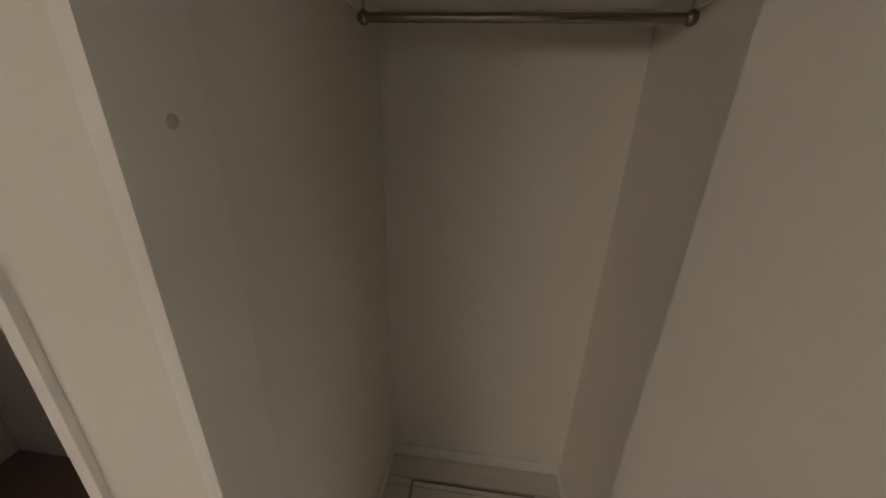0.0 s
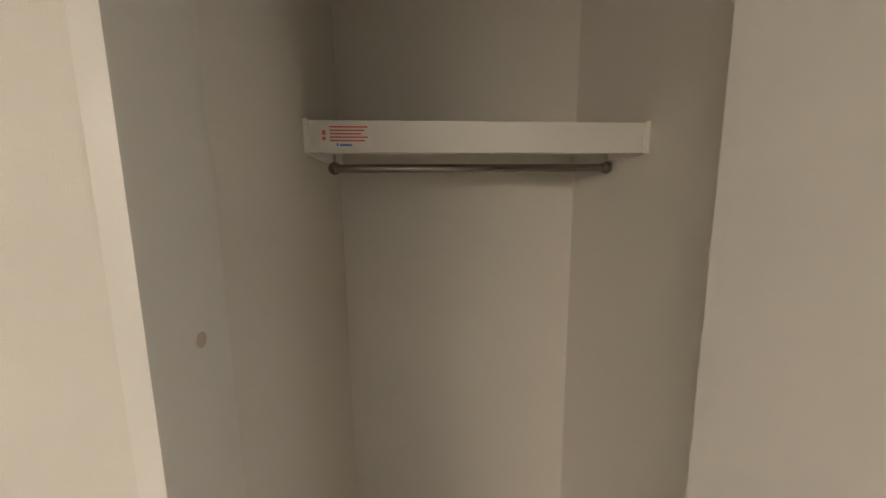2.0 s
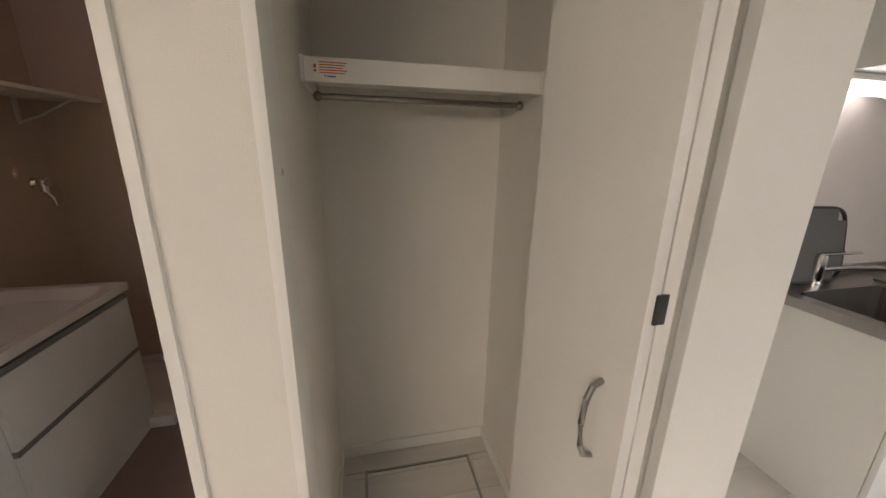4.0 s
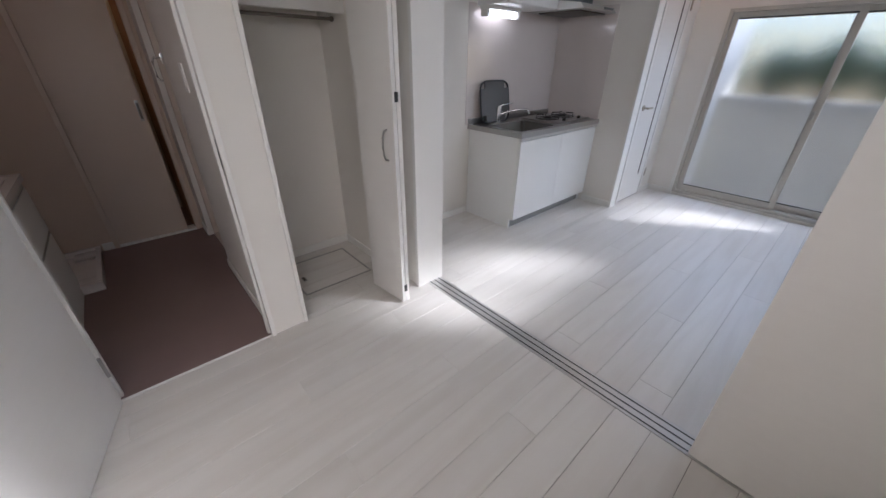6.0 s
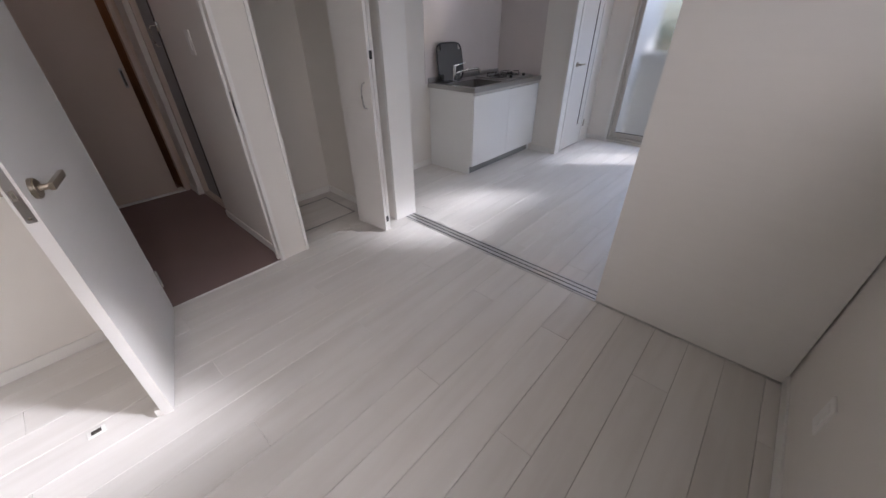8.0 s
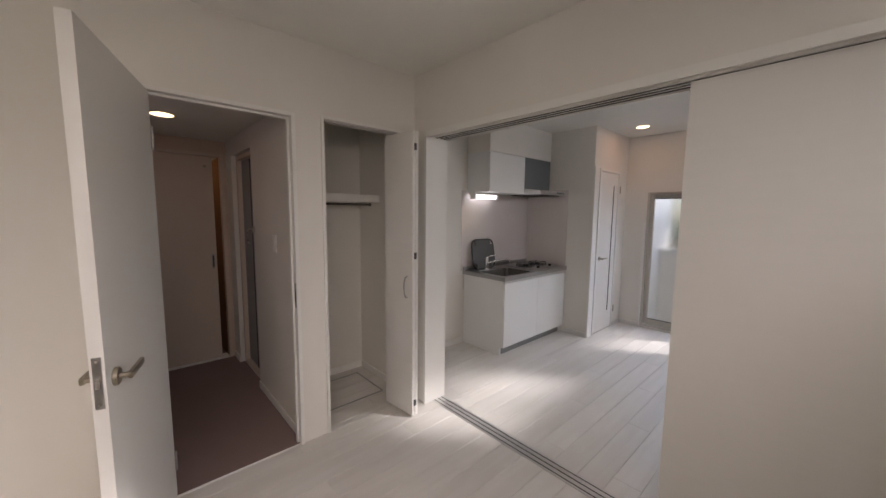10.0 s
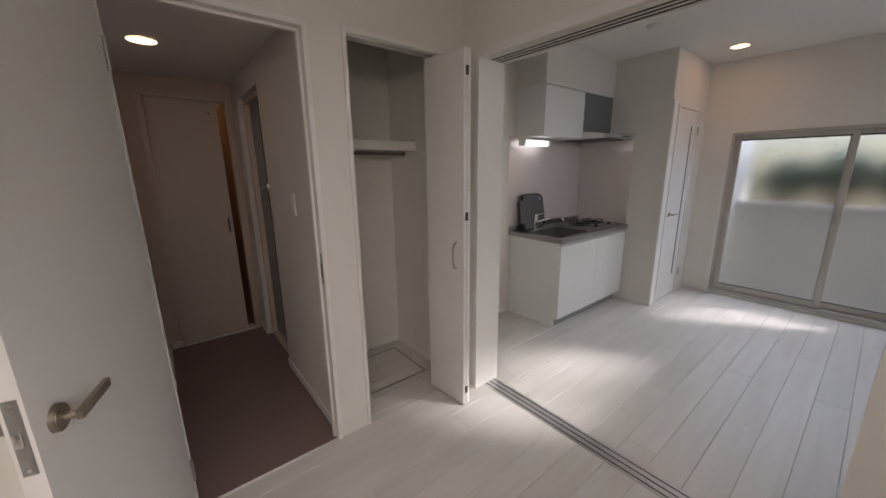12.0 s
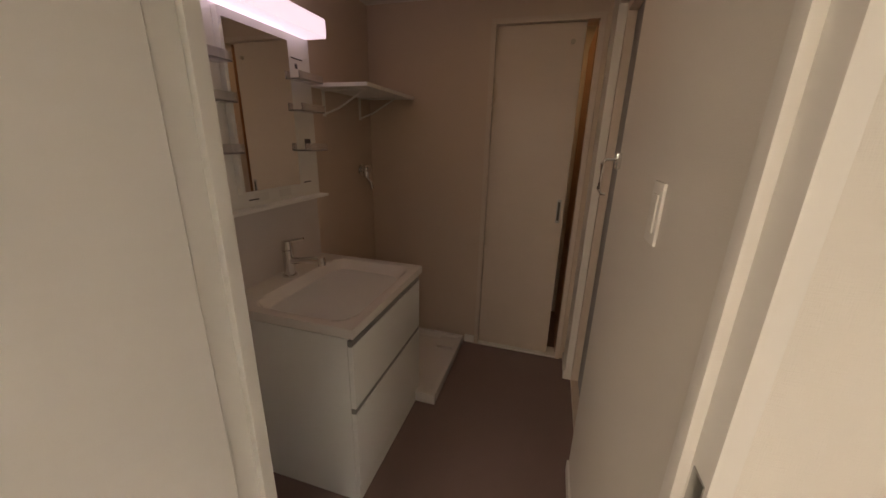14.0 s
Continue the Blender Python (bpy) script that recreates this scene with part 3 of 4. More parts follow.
def stove():
    x0, x1, y0, y1, z = 1.68, 2.22, 0.08, 0.47, 0.821
    ob = base("gas_hob", ((x0 + x1) / 2, 0.28, z), "black two-burner gas hob with cast iron pan supports", "hob")
    bm = bmesh.new()
    bx(bm, x0, x1, y0, y1, z, z + 0.012, bevel=0.005)
    part("plate", bm, STEEL, ob, smooth=True)
    for cx in (x0 + 0.145, x1 - 0.145):
        bm = bmesh.new()
        cyl(bm, (cx, 0.29, z + 0.012), (cx, 0.29, z + 0.016), 0.08, 28), cyl(bm, (cx, 0.29, z + 0.016), (cx, 0.29, z + 0.03), 0.035, 24), cyl(bm, (cx, 0.29, z + 0.03), (cx, 0.29, z + 0.035), 0.03, 24, 0.02)
        part("burner", bm, BLACK, ob, smooth=True)
        bm = bmesh.new()
        for k in range(4):
            a = math.pi / 4 + k * math.pi / 2
            c, s = math.cos(a), math.sin(a)
            tube(bm, [(cx + 0.105 * c, 0.29 + 0.105 * s, z + 0.012), (cx + 0.10 * c, 0.29 + 0.10 * s, z + 0.045), (cx + 0.035 * c, 0.29 + 0.035 * s, z + 0.048)], 0.005, 6)
        tube(bm, [(cx + 0.105 * math.cos(k * math.pi / 12), 0.29 + 0.105 * math.sin(k * math.pi / 12), z + 0.014) for k in range(25)], 0.005, 6)
        part("pan_support", bm, BLACK, ob, smooth=True)
        bm = bmesh.new()
        cyl(bm, (cx, y0 + 0.035, z + 0.012), (cx, y0 + 0.035, z + 0.035), 0.016, 18)
        part("knob", bm, BLACK, ob, smooth=True)


stove()


def wall_cabinet():
    ob = base("kitchen_wall_cabinet", (1.43, 0.43, 1.680), "white kitchen wall cabinet under the soffit", "kitchen cabinet")
    bm = bmesh.new()
    bx(bm, 1.116, 1.728, 0.294, 0.587, 1.680, 2.094, bevel=0.001)
    part("body", bm, LAM, ob, smooth=True)
    bm = bmesh.new()
    bx(bm, 1.117, 1.727, 0.275, 0.292, 1.683, 2.090, bevel=0.0015)
    part("door", bm, LAM, ob, smooth=True)


wall_cabinet()


def hood():
    ob = base("range_hood", (2.0, 0.3, 1.65), "dark grey thin range hood with a light grey lower rim", "range hood")
    bm = bmesh.new()
    bx(bm, 1.732, 2.268, 0.280, 0.582, 1.74, 2.094, bevel=0.002)
    part("casing", bm, HOODGREY, ob, smooth=True)
    bm = bmesh.new()
    lo = [(1.732, 0.04), (2.268, 0.04), (2.268, 0.582), (1.732, 0.582)]
    hi = [(1.732, 0.08), (2.268, 0.08), (2.268, 0.582), (1.732, 0.582)]
    a = [bm.verts.new((x, y, 1.675)) for x, y in lo]
    b = [bm.verts.new((x, y, 1.715)) for x, y in hi]
    c = [bm.verts.new((x, y, 1.742)) for x, y in ((1.732, 0.28), (2.268, 0.28), (2.268, 0.582), (1.732, 0.582))]
    for u, v in ((a, b), (b, c)):
        for k in range(4):
            bm.faces.new((u[k], u[(k + 1) % 4], v[(k + 1) % 4], v[k]))
    bm.faces.new(a[::-1]), bm.faces.new(c)
    part("canopy", bm, ALU, ob, "light grey metal canopy rim")
    bm = bmesh.new()
    bx(bm, 1.79, 2.21, 0.11, 0.50, 1.664, 1.674, bevel=0.003)
    part("filter", bm, DARKMETAL, ob, "dark filter plate underneath", smooth=True)
    bm = bmesh.new()
    bx(bm, 2.05, 2.20, 0.040, 0.0475, 1.688, 1.704, bevel=0.001)
    sw = part("switch_strip", bm, HOODGREY, ob, smooth=True)


hood()

kl = base("under_cabinet_lamp", (1.31, 0.50, 1.60), "lit white tube lamp fixed under the kitchen wall cabinet", "lamp")
bm = bmesh.new()
bx(bm, 1.10, 1.50, 0.46, 0.545, 1.655, 1.679, bevel=0.003)
part("body", bm, PLASTIC, kl, smooth=True)
bm = bmesh.new()
cyl(bm, (1.135, 0.502, 1.634), (1.475, 0.502, 1.634), 0.0245, 24)
part("lit_cover", bm, KTUBE, kl, "glowing white tube cover", smooth=True)
for x in (1.102, 1.475):
    bm = bmesh.new()
    bx(bm, x, x + 0.033, 0.468, 0.536, 1.606, 1.658, bevel=0.014)
    part("end_cap", bm, PLASTIC, kl, "white plastic end cap", smooth=True)

bm = bmesh.new()
bx(bm, 1.03, 2.262, 0.5865, 0.5895, 0.815, 1.70)
whole("splashback_panel", bm, SPLASH, "glossy pale grey kitchen splashback panel on the wall behind the hob", "splashback", kind="structure")
bm = bmesh.new()
bx(bm, 2.263, 2.269, 0.02, 0.586, 0.815, 1.74)
whole("splashback_side_panel", bm, SPLASH, "glossy pale grey splashback panel on the side wall by the hob", "splashback", kind="structure")


# kitchen-side door with a narrow dark slit
def kitchen_door():
    ob = base("narrow_slit_door", (2.67, -0.27, 0.01), "closed white door with a narrow dark vertical slit in the kitchen", "door")
    bm = bmesh.new()
    bx(bm, 2.432, 2.922, -0.290, -0.256, 0.012, 1.95, bevel=0.002)
    leaf = part("leaf", bm, DOOR, ob, smooth=True)
    # narrow dark strip on the leaf's face
    bm = bmesh.new()
    bx(bm, 2.79, 2.806, -0.2935, -0.2885, 0.25, 1.80)
    part("dark_slit", bm, DARKMETAL, leaf, "narrow dark strip on the leaf")
    bm = bmesh.new()
    cyl(bm, (2.49, -0.290, 0.93), (2.49, -0.299, 0.93), 0.025, 24)
    part("rose", bm, NICKEL, ob, smooth=True)
    bm = bmesh.new()
    tube(bm, [(2.49, -0.295, 0.93), (2.49, -0.335, 0.93)], 0.008, 12)
    bx(bm, 2.482, 2.60, -0.340, -0.329, 0.921, 0.938, bevel=0.004)
    part("lever", bm, NICKEL, ob, "dark satin lever handle", smooth=True)
    for z in (0.20, 1.72):
        bm = bmesh.new()
        bx(bm, 2.955, 2.985, -0.303, -0.296, z, z + 0.085, bevel=0.002)
        part("hinge", bm, NICKEL, ob, smooth=True)


kitchen_door()
frame_u("kitchen_door_frame", 2.43, 2.925, -0.296, -0.20, 1.955, 0.03)
box("kitchen_corner_trim", (2.262, 2.37, -0.298, -0.282, 0, 2.0), TRIM, bevel=0.002)


# ---- window ----
def sash_window(name, x, y0, y1, z0, z1, south=False):
    def bar(bm, a, b, c, d, e, f):
        if south:
            bx(bm, c, d, YB - (b - XW), YB - (a - XW), e, f, bevel=0.003)
        else:
            bx(bm, a, b, c, d, e, f, bevel=0.003)
    ob = tagged(new(name), "tall frosted sliding glass window with champagne metal sashes", "window", kind="structure")
    f = 0.03
    bm = bmesh.new()
    bar(bm, x - 0.012, x + 0.10, y0, y0 + f, z0, z1), bar(bm, x - 0.012, x + 0.10, y1 - f, y1, z0, z1)
    bar(bm, x - 0.012, x + 0.10, y0 + f, y1 - f, z0, z0 + f), bar(bm, x - 0.012, x + 0.10, y0 + f, y1 - f, z1 - f, z1)
    part("window_frame", bm, SASH, ob, smooth=True)
    mid = (y0 + y1) / 2 - 0.02
    for k, (a, b, dx) in enumerate(((mid - 0.03, y1 - f, 0.02), (y0 + f, mid + 0.03, 0.055))):
        w = 0.045
        bm = bmesh.new()
        bar(bm, x + dx, x + dx + 0.03, a, a + w, z0 + f, z1 - f), bar(bm, x + dx, x + dx + 0.03, b - w, b, z0 + f, z1 - f)
        bar(bm, x + dx, x + dx + 0.03, a + w, b - w, z0 + f, z0 + f + 0.06), bar(bm, x + dx, x + dx + 0.03, a + w, b - w, z1 - f - 0.04, z1 - f)
        sash = part("sash", bm, SASH, ob, smooth=True)
        bm = bmesh.new()
        bar(bm, x + dx + 0.006, x + dx + 0.024, a + w, b - w, z1 - f - 0.052, z1 - f - 0.0405), bar(bm, x + dx + 0.006, x + dx + 0.024, a + w, b - w, z0 + f + 0.0605, z0 + f + 0.067)
        part("glazing_gasket", bm, BLACK, sash, "black rubber glazing gasket", smooth=True)
        bm = bmesh.new()
        bar(bm, x + dx + 0.012, x + dx + 0.018, a + w, b - w, z0 + f + 0.068, z1 - f - 0.053)
        p = part("pane", bm, FROST, sash, "frosted glass pane")
        p.visible_shadow = False
    return ob


win = sash_window("window_1", XW, W0, W1, WZ0, WZ1)
bm = bmesh.new()
bx(bm, XW - 0.004, XW + 0.022, -0.615, -0.585, 0.80, 0.90, bevel=0.004)
part("sash_pull", bm, SASH, win, smooth=True)
bm = bmesh.new()
bx(bm, XW - 0.006, XW + 0.022, -1.40, -1.375, 0.88, 0.95, bevel=0.006)
part("crescent_lock", bm, STEEL, win, "metal crescent lock", smooth=True)
# casing edge built only as high as its sunlit stretch, 1.36
bm = bmesh.new()
bx(bm, XW - 0.022, XW - 0.0005, W1 - 0.001, W1 + 0.028, 0, 1.36, bevel=0.003)
whole("window_edge_lit_trim", bm, TRIM, kind="structure", smooth=True)
sash_window("window_2", XW, SW0, SW1, SZ0, SZ1, south=True)
sash_window("window_3", XW, KW0, KW1, KZ0, KZ1, south=True)

# outside: balcony panel, rail, bushes
box("balcony_slab", (XW + 0.14, 4.35, -3.2, 0.6, -0.14, -0.05), CONCRETE)
box("balcony_parapet", (3.80, 3.82, -3.2, 0.6, -0.05, 0.955), PARAPET)
box("balcony_rail", (3.77, 3.85, -3.2, 0.6, 0.955, 1.0), PLASTIC, bevel=0.004)
box("balcony_side_wall", (3.362, 4.2, -0.56, -0.46, -0.05, 2.299), PLASTIC)
# unseen slab added to keep direct sun out of the east window
box("sun_blocker_slab", (3.362, 5.1, -3.2, 0.6, 2.30, 2.40), CONCRETE)


def bush(x, y, z, r, seed):
    rnd = random.Random(seed)
    ob = base("garden_bush", (x, y, -0.6), "dense green garden bush beyond the balcony", "bush", group="bushes outside")
    bm = bmesh.new()
    for k in range(5):
        a = rnd.uniform(0, 6.28)
        tube(bm, [(x, y, -0.6), (x + 0.1 * math.cos(a), y + 0.1 * math.sin(a), z - r), (x + 0.5 * r * math.cos(a), y + 0.5 * r * math.sin(a), z + rnd.uniform(-0.2, 0.5) * r)], 0.015, 6)
    part("stem", bm, BROWN, ob)
    vs, fs = [], []
    for k in range(1500):
        d = Vector((rnd.gauss(0, 1), rnd.gauss(0, 1), rnd.gauss(0, 0.8))).normalized() * r * rnd.uniform(0.55, 1.05)
        c = Vector((x, y, z)) + d
        u = Vector((rnd.gauss(0, 1), rnd.gauss(0, 1), rnd.gauss(0, 1))).normalized() * 0.05
        v = u.orthogonal().normalized() * 0.022
        n = len(vs)
        vs += [c - u, c + v, c + u, c - v]
        fs.append((n, n + 1, n + 2, n + 3))
    me = bpy.data.meshes.new("crown")
    me.from_pydata([v - Vector((x, y, -0.6)) for v in vs], [], fs)
    me.materials.append(LEAF)
    cr = new("crown", me)
    cr.parent = ob
    tagged(cr, kind="stuff")


for i, (x, y, z, r) in enumerate(((5.5, -0.75, 1.22, 0.26), (5.6, -1.25, 1.28, 0.30), (5.5, -1.85, 1.22, 0.32), (5.6, -2.5, 1.24, 0.32), (5.6, -0.1, 1.14, 0.24))):
    bush(x, y, z, r, i + 3)


# ---- washroom ----
def vanity():
    x0, x1, y0, y1, z = -2.285, -1.716, 0.545, 1.195, 0.765
    ob = base("vanity_unit", ((x0 + x1) / 2, (y0 + y1) / 2, 0), "white washroom vanity unit with two drawers and a moulded basin top", "vanity")
    bm = bmesh.new()
    bx(bm, x0, x1 - 0.022, y0 + 0.008, y1 - 0.008, 0.0, z - 0.045, bevel=0.001)
    part("body", bm, LAM, ob, smooth=True)
    for a, b in ((0.085, 0.415), (0.440, 0.690)):
        bm = bmesh.new()
        bx(bm, x1 - 0.020, x1 - 0.002, y0 + 0.008, y1 - 0.008, a, b, bevel=0.0015)
        d = part("drawer_front", bm, LAM, ob, smooth=True)
        bm = bmesh.new()
        bx(bm, x1 - 0.0215, x1 - 0.006, y0 + 0.009, y1 - 0.009, b + 0.001, b + 0.022)
        part("grip_groove", bm, GREYTRAY, d, "dark finger groove above the drawer")
    bm = bmesh.new()
    bx(bm, x1 - 0.020, x1 - 0.006, y0 + 0.008, y1 - 0.008, 0.0, 0.083)
    part("plinth", bm, LAM, ob)
    # basin top: a grid pressed down into a bowl
    bm = bmesh.new()
    nx, ny = 44, 52
    grid = {}
    for i in range(nx + 1):
        for j in range(ny + 1):
            X = x0 + (x1 + 0.008 - x0) * i / nx
            Y = y0 - 0.002 + (y1 - y0 + 0.004) * j / ny
            u, v = (X - (x0 + 0.330)) / 0.205, (Y - (y0 + y1) / 2) / 0.290
            r = (abs(u) ** 7 + abs(v) ** 7) ** (1 / 7)
            h = 0.0 if r > 1 else -0.12 * min(1.0, (1 - r) / 0.30) ** 0.75 * (0.80 - 0.20 * u)
            grid[i, j] = bm.verts.new((X, Y, z + h))
    for i in range(nx):
        for j in range(ny):
            bm.faces.new((grid[i, j], grid[i + 1, j], grid[i + 1, j + 1], grid[i, j + 1]))
    rim = [e for e in bm.edges if e.is_boundary]
    out = bmesh.ops.extrude_edge_only(bm, edges=rim)
    bmesh.ops.translate(bm, vec=(0, 0, -0.035), verts=[v for v in out["geom"] if isinstance(v, bmesh.types.BMVert)])
    part("basin_top", bm, BASIN, ob, "glossy white moulded basin top", smooth=True)
    bm = bmesh.new()
    cyl(bm, (-2.0, 0.87, z - 0.131), (-2.0, 0.87, z - 0.125), 0.022, 24)
    part("drain", bm, DARKMETAL, ob, smooth=True)
    # dark disc stands for the shade in the overflow opening
    bm = bmesh.new()
    cyl(bm, (-2.145, 0.70, z - 0.055), (-2.135, 0.70, z - 0.058), 0.011, 16)
    part("overflow_shade", bm, DARKMETAL, ob, smooth=True)
    bm = bmesh.new()
    bx(bm, -2.2875, -2.282, y0, y1, z, 1.085)
    part("back_panel", bm, SPLASH, ob, "glossy panel between basin and mirror")


vanity()
ft = base("basin_tap", (-2.215, 0.87, 0.765), "chromed single-lever basin mixer tap behind the bowl", "tap")
bm = bmesh.new()
cyl(bm, (-2.215, 0.87, 0.765), (-2.215, 0.87, 0.772), 0.031, 28), cyl(bm, (-2.215, 0.87, 0.772), (-2.215, 0.87, 0.885), 0.023, 28)
part("body", bm, CHROME, ft, smooth=True)
bm = bmesh.new()
tube(bm, [(-2.21, 0.87, 0.835), (-2.15, 0.878, 0.842), (-2.10, 0.885, 0.848), (-2.065, 0.89, 0.846)], 0.015, 18)
sp = part("spout", bm, CHROME, ft, smooth=True)
bm = bmesh.new()
cyl(bm, (-2.062, 0.89, 0.862), (-2.058, 0.89, 0.826), 0.018, 20)
part("aerator", bm, CHROME, sp, smooth=True)
bm = bmesh.new()
cyl(bm, (-2.215, 0.87, 0.889), (-2.215, 0.87, 0.925), 0.0245, 28, 0.020), bx(bm, -0.005, 0.075, -0.010, 0.010, -0.004, 0.005, bevel=0.003, m=pose(-2.215, 0.87, 0.922, 0, -12, 20))
part("lever", bm, CHROME, ft, smooth=True)


def mirror_cabinet():
    ob = base("mirror_cabinet", (-2.24, 0.83, 1.09), "white washroom mirror unit with cloudy trays and lit lamp bar", "mirror cabinet")
    bm = bmesh.new()
    bx(bm, -2.286, -2.215, 0.50, 1.13, 1.09, 1.755, bevel=0.003)
    part("back", bm, PLASTIC, ob, smooth=True)
    bm = bmesh.new()
    bx(bm, -2.213, -2.19, 0.655, 0.965, 1.155, 1.745, bevel=0.003)
    fr = part("mirror_door", bm, PLASTIC, ob, smooth=True)
    bm = bmesh.new()
    bx(bm, -2.188, -2.184, 0.662, 0.958, 1.165, 1.715)
    part("mirror", bm, MIRROR, fr, "clear mirror glass")
    for y0, y1 in ((0.505, 0.65), (0.97, 1.125)):
        for z in (1.30, 1.46, 1.58):
            bm = bmesh.new()
            bx(bm, -2.214, -2.150, y0, y1, z, z + 0.006, bevel=0.002)
            bx(bm, -2.153, -2.150, y0, y1, z, z + 0.032, bevel=0.001)
            part("side_tray", bm, CLEARP, ob, "cloudy plastic side tray", smooth=True)
    bm = bmesh.new()
    bx(bm, -2.214, -2.165, 0.50, 1.13, 1.090, 1.102, bevel=0.003)
    part("lower_ledge", bm, PLASTIC, ob, smooth=True)
    bm = bmesh.new()
    bx(bm, -2.286, -2.12, 0.49, 1.131, 1.756, 1.83, bevel=0.010)
    part("lamp_bar", bm, TUBE, ob, "glowing white lamp bar", smooth=True)
    bm = bmesh.new()
    for y, z, w in ((1.01, 1.665, 0.07), (1.02, 1.16, 0.05), (0.70, 1.125, 0.05), (0.54, 1.17, 0.05)):
        bx(bm, -2.2142, -2.2135, y, y + w, z, z + 0.005)
    bx(bm, -2.2142, -2.2135, 1.03, 1.045, 1.63, 1.648), bx(bm, -2.2142, -2.2135, 1.05, 1.09, 1.31, 1.35)
    part("print_bar", bm, INK, ob, "dark unreadable print", kind="stuff")
    bm = bmesh.new()
    for y in (0.73, 0.86):
        bx(bm, -2.2142, -2.2136, y, y + 0.07, 1.118, 1.148)
    part("sticker", bm, DOOR, ob, "pale stickers under the mirror", kind="stuff")


mirror_cabinet()

ws = base("washroom_shelf", (-2.13, 1.5, 1.55), "white washroom wall shelf over the washing machine pan", "shelf")
bm = bmesh.new()
bx(bm, -2.289, -1.985, 1.222, 1.798, 1.585, 1.603, bevel=0.002)
part("board", bm, TRIM, ws, smooth=True)
for y in (1.32, 1.68):
    bm = bmesh.new()
    bx(bm, -2.289, -2.285, y - 0.012, y + 0.012, 1.46, 1.584), bx(bm, -2.285, -2.05, y - 0.012, y + 0.012, 1.579, 1.584)
    tube(bm, [(-2.286, y, 1.47), (-2.20, y, 1.50), (-2.06, y, 1.578)], 0.005, 8)
    part("bracket", bm, PLASTIC, ws, "white steel shelf bracket", smooth=True)

wt = base("washer_tap", (-2.28, 1.63, 1.1), "chromed washing machine tap on the washroom wall", "tap")
bm = bmesh.new()
cyl(bm, (-2.289, 1.66, 1.17), (-2.283, 1.66, 1.17), 0.032, 24), cyl(bm, (-2.283, 1.66, 1.17), (-2.225, 1.66, 1.17), 0.017, 18)
cyl(bm, (-2.25, 1.66, 1.185), (-2.25, 1.66, 1.125), 0.020, 18)
part("body", bm, CHROME, wt, smooth=True)
bm = bmesh.new()
tube(bm, [(-2.25, 1.66, 1.14), (-2.235, 1.655, 1.11), (-2.215, 1.65, 1.095), (-2.205, 1.648, 1.055)], 0.012, 12)
part("spout", bm, CHROME, wt, smooth=True)
bm = bmesh.new()
bx(bm, -2.262, -2.238, 1.63, 1.69, 1.186, 1.198, bevel=0.004)
part("handle", bm, CHROME, wt, smooth=True)

wp = base("washing_machine_pan", (-1.95, 1.47, 0), "low white plastic washing machine drain pan on the floor", "drain pan")
bm = bmesh.new()
P0, P1, Q0, Q1 = -2.287, -1.614, 1.142, 1.788
for d in ((P0, P1, Q0, Q0 + 0.03), (P0, P1, Q1 - 0.03, Q1), (P0, P0 + 0.03, Q0 + 0.03, Q1 - 0.03), (P1 - 0.03, P1, Q0 + 0.03, Q1 - 0.03)):
    bx(bm, *d, 0.0, 0.06, bevel=0.004)
bx(bm, P0 + 0.03, P1 - 0.03, Q0 + 0.03, Q1 - 0.03, 0.0, 0.022)
part("tray", bm, BASIN, wp, smooth=True)
for a, b in ((P0 + 0.03, Q0 + 0.03), (P1 - 0.15, Q0 + 0.03), (P0 + 0.03, Q1 - 0.15), (P1 - 0.15, Q1 - 0.15)):
    bm = bmesh.new()
    bx(bm, a, a + 0.12, b, b + 0.12, 0.022, 0.045, bevel=0.008)
    part("corner_pad", bm, BASIN, wp, smooth=True)
bm = bmesh.new()
cyl(bm, (-2.10, 1.55, 0.022), (-2.10, 1.55, 0.032), 0.045, 28)
part("drain_cap", bm, NICKEL, wp, "bronze coloured drain cap", smooth=True)

td = base("toilet_sliding_door", (-1.29, 1.82, 0.012), "beige, warm-lit sliding door left slightly open with a metal pull", "sliding door")
bm = bmesh.new()
bx(bm, D0 + 0.001, -1.053, 1.83, 1.862, 0.015, 1.953, bevel=0.002)
lf = part("leaf", bm, DOOR_WARM, td, smooth=True)
bm = bmesh.new()
bx(bm, -1.095, -1.072, 1.826, 1.831, 0.90, 1.04, bevel=0.0015)
pl = part("recessed_pull", bm, STEEL, lf, "brushed metal recessed pull", smooth=True)
# dark plate on the pull where its recess would lie in shade
bm = bmesh.new()
bx(bm, -1.090, -1.077, 1.8245, 1.8262, 0.915, 1.025)
part("pull_shade", bm, DARKMETAL, pl)
bm = bmesh.new()
cyl(bm, (-1.112, 1.83, 1.862), (-1.112, 1.82, 1.862), 0.012, 18)
part("round_lock", bm, NICKEL, lf, "small round metal lock", smooth=True)
box("toilet_door_jamb", (D1 - 0.003, D1, 1.863, 2.45, 0, 1.955), BROWN)
box("toilet_sill", (D0, D1, 1.80, 1.914, 0.001, 0.012), TRIM, bevel=0.002)
# added warm fill, no fitting seen, to tint the strip in the door gap
lamp("door_gap_fill", "AREA", 0.4, look((-1.25, 2.2, WCH - 0.02), (-1.25, 2.201, 0)), (0.12, 0.12), (1.0, 0.6, 0.3))

bd = base("bathroom_door", (-0.86, 1.28, 0), "grey folding bathroom door in a beige metal frame", "door")
bm = bmesh.new()
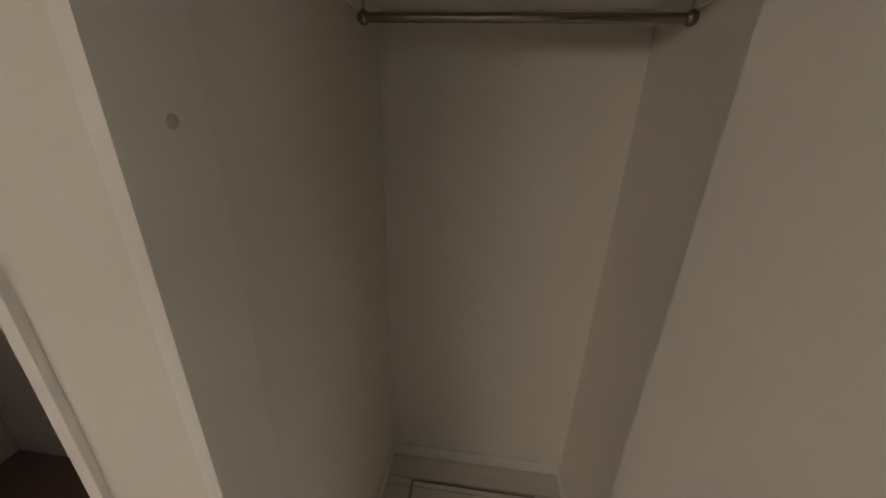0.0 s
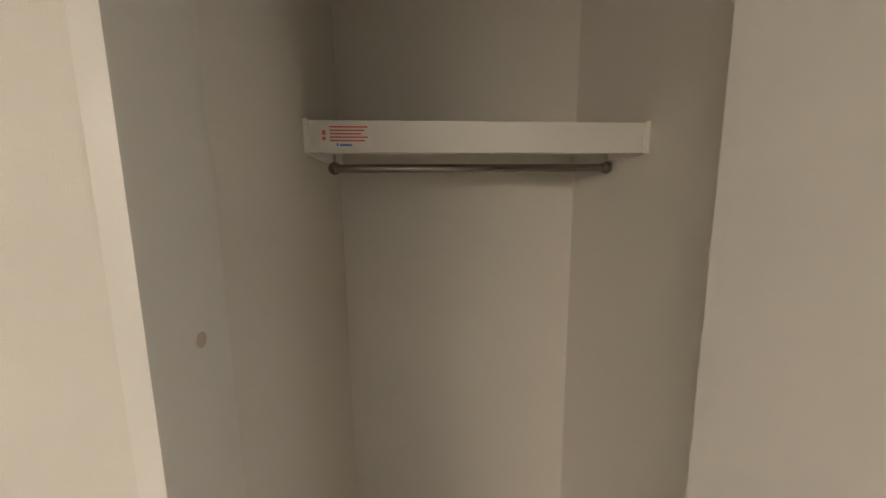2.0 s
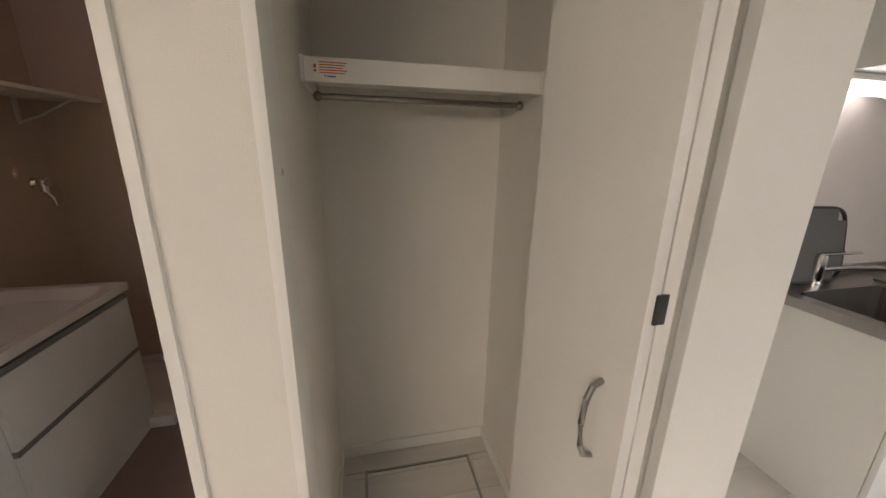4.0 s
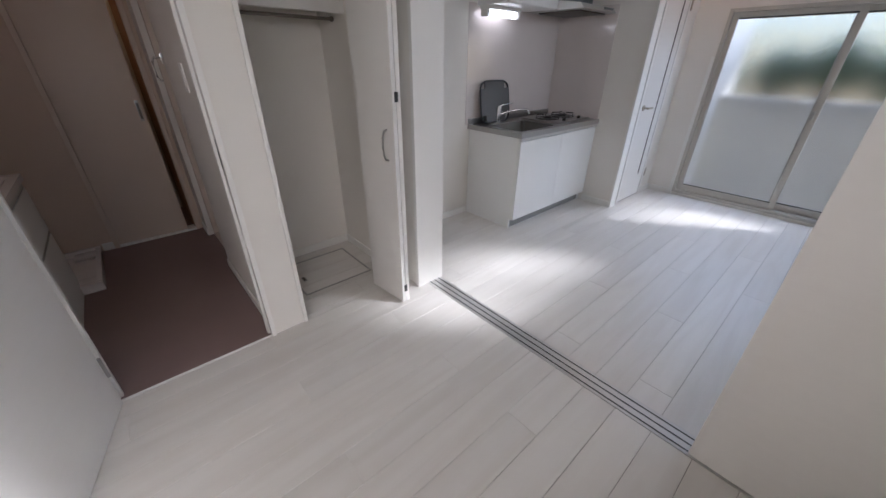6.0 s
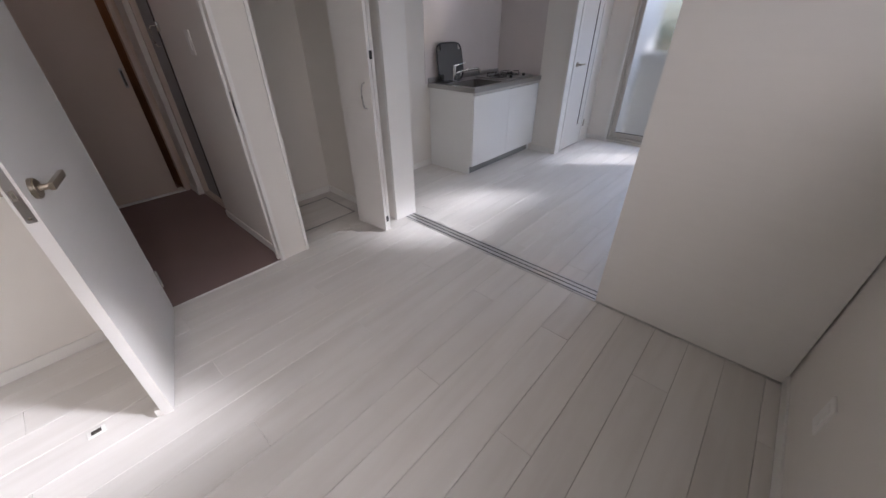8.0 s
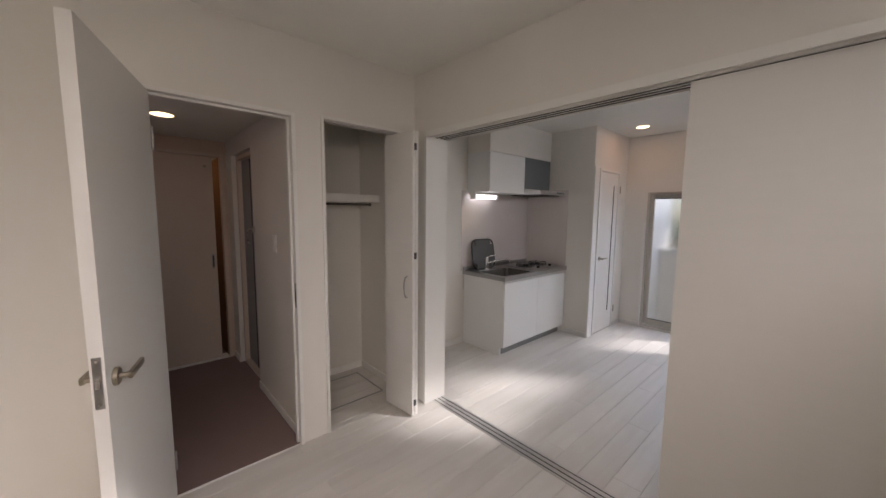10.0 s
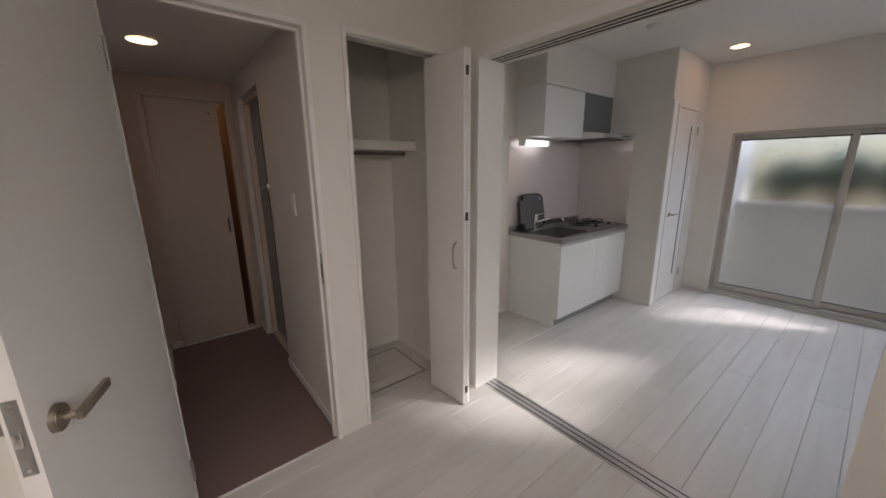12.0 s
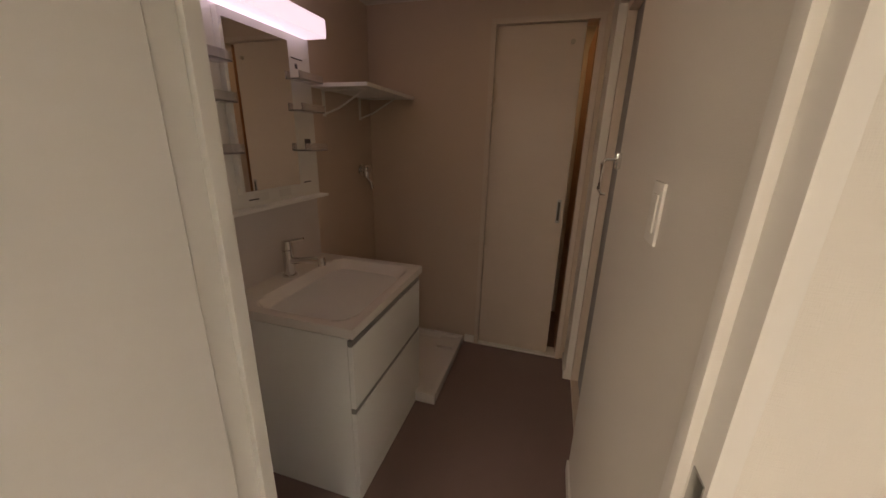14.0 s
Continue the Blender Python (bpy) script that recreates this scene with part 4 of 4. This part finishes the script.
bx(bm, -0.905, -0.83, 0.955, 0.99, 0, 1.945, bevel=0.002), bx(bm, -0.905, -0.83, 1.56, 1.595, 0, 1.945, bevel=0.002), bx(bm, -0.905, -0.83, 0.99, 1.56, 1.91, 1.945), bx(bm, -0.905, -0.83, 0.99, 1.56, 0, 0.03)
part("frame", bm, DOOR_WARM, bd, "beige metal frame", smooth=True)
bm = bmesh.new()
bx(bm, -0.868, -0.848, 0.992, 1.27, 0.035, 1.905), bx(bm, -0.868, -0.848, 1.28, 1.558, 0.035, 1.905)
part("leaf", bm, BATHGREY, bd, "cloudy grey door leaves")
# black strip where the two leaves meet
bm = bmesh.new()
bx(bm, -0.872, -0.866, 1.268, 1.282, 0.035, 1.905)
part("centre_dark_strip", bm, BLACK, bd)
bh = base("towel_bar", (-0.97, 0.93, 1.2), "small chromed towel ring on the washroom wall", "towel ring")
bm = bmesh.new()
bx(bm, -0.957, -0.9415, 0.90, 0.925, 1.285, 1.335, bevel=0.004)
part("bracket", bm, CHROME, bh, smooth=True)
bm = bmesh.new()
tube(bm, [(-0.955, 0.912, 1.315), (-0.985, 0.912, 1.315), (-0.995, 0.912, 1.30), (-0.995, 0.912, 1.22), (-0.985, 0.912, 1.205), (-0.972, 0.912, 1.205)], 0.005, 12)
part("ring", bm, CHROME, bh, smooth=True)


def wall_plate(x, y, z, w, h, axis, label):
    ob = base("light_switch" if "switch" in label else "wall_outlet", (x, y, z), label, "switch" if "switch" in label else "outlet")
    for name, k, d in (("plate", 1.0, 0.006), ("rocker", 0.5, 0.009)):
        bm = bmesh.new()
        a, b = w * k / 2, h * (0.62 if k < 1 else 1.0) / 2
        if axis == "x":
            bx(bm, x - d, x, y - a, y + a, z - b, z + b, bevel=0.0025)
        else:
            bx(bm, x - a, x + a, y, y + d, z - b, z + b, bevel=0.0025)
        part(name, bm, PLASTIC, ob, smooth=True)


wall_plate(-0.941, 0.43, 1.235, 0.07, 0.12, "x", "white light switch plate on the washroom wall")
wall_plate(-0.44, YB, 0.30, 0.07, 0.12, "y", "white wall outlet plate low on the bedroom wall")

# downlights, smoke detectors
for key, (x, y, z) in SPOTS.items():
    ob = base("downlight", (x, y, z), "small round recessed downlight glowing warm in the ceiling", "downlight", group="recessed downlights")
    zc = WCH if key == "wash" else CH
    bm = bmesh.new()
    bmesh.ops.create_circle(bm, segments=32, radius=0.078, cap_ends=False, matrix=Matrix.Translation((x, y, zc - 0.004)))
    ring = list(bm.verts)
    e = bmesh.ops.extrude_edge_only(bm, edges=list(bm.edges))
    inner = [v for v in e["geom"] if isinstance(v, bmesh.types.BMVert)]
    for v in inner:
        v.co.x, v.co.y = x + (v.co.x - x) * 0.86, y + (v.co.y - y) * 0.86
    bmesh.ops.solidify(bm, geom=list(bm.faces), thickness=0.003)
    part("trim_ring", bm, PLASTIC, ob)
    bm = bmesh.new()
    cyl(bm, (x, y, zc - 0.004), (x, y, zc - 0.001), 0.066, 32)
    part("lens", bm, SPOTON, ob, "glowing warm lens", smooth=True)
for x, y in ((1.55, -0.34), (1.49, -1.40)):
    ob = base("ceiling_sensor", (x, y, CH), "round white ceiling fitting", "ceiling fitting", group="ceiling fittings")
    bm = bmesh.new()
    cyl(bm, (x, y, CH - 0.012), (x, y, CH - 0.001), 0.05, 32), cyl(bm, (x, y, CH - 0.022), (x, y, CH - 0.012), 0.032, 28, 0.04)
    part("cover", bm, PLASTIC, ob, smooth=True)

# small sealed hole in the closet's side wall
bm = bmesh.new()
cyl(bm, (C0 - 0.001, 0.053, 1.332), (C0 + 0.001, 0.053, 1.332), 0.007, 18)
whole("screw_cover", bm, SCREWTAN, "small round cream screw cover on the closet side panel", "screw cover", smooth=True)


# ---- floor planks, last ----
floor = bpy.data.objects["floor"]
PW, PL, GAP = 0.1475, 1.818, 0.0018
plank_meshes = {}


def plank(x0, x1, y0, y1):
    key = (round(x1 - x0, 4), round(y1 - y0, 4))
    if key not in plank_meshes:
        bm = bmesh.new()
        bx(bm, 0, x1 - x0, 0, y1 - y0, -0.006, 0.0)
        top = [e for e in bm.edges if all(v.co.z > -0.001 for v in e.verts)]
        bmesh.ops.bevel(bm, geom=top, offset=0.0009, segments=1, affect="EDGES")
        plank_meshes[key] = mesh_of(bm, "plank", PLANK)
    ob = new("plank", plank_meshes[key])
    ob.parent = floor
    ob.location = (x0, y0, 0)


def planks(x0, x1, y0, y1, shift=0.0):
    k = math.floor((y0 + 0.985) / PW)
    while -0.985 + k * PW < y1:
        a, b = max(y0, -0.985 + k * PW), min(y1, -0.985 + (k + 1) * PW)
        start = -0.975 + shift + (k % 3) * 0.606 - 6 * PL
        while start < x1:
            c, d = max(x0, start), min(x1, start + PL)
            if d - c > 0.02 and b - a > 0.004:
                plank(c + 0.0004, d - 0.0004, a + GAP / 2, b - GAP / 2)
            start += PL
        k += 1


planks(XL, -0.003, YB, 0.0)
planks(0.107, XW, YB, -0.28)
planks(0.107, 2.27, -0.28, 0.59)
planks(C0, C1, 0.0, HY0)
planks(-0.777, C1, HY1, 0.77)
planks(-0.777, H0, HY0, HY1)
planks(H1, C1, HY0, HY1)
planks(H0 + 0.01, H1 - 0.01, HY0 + 0.01, HY1 - 0.01, shift=0.3)
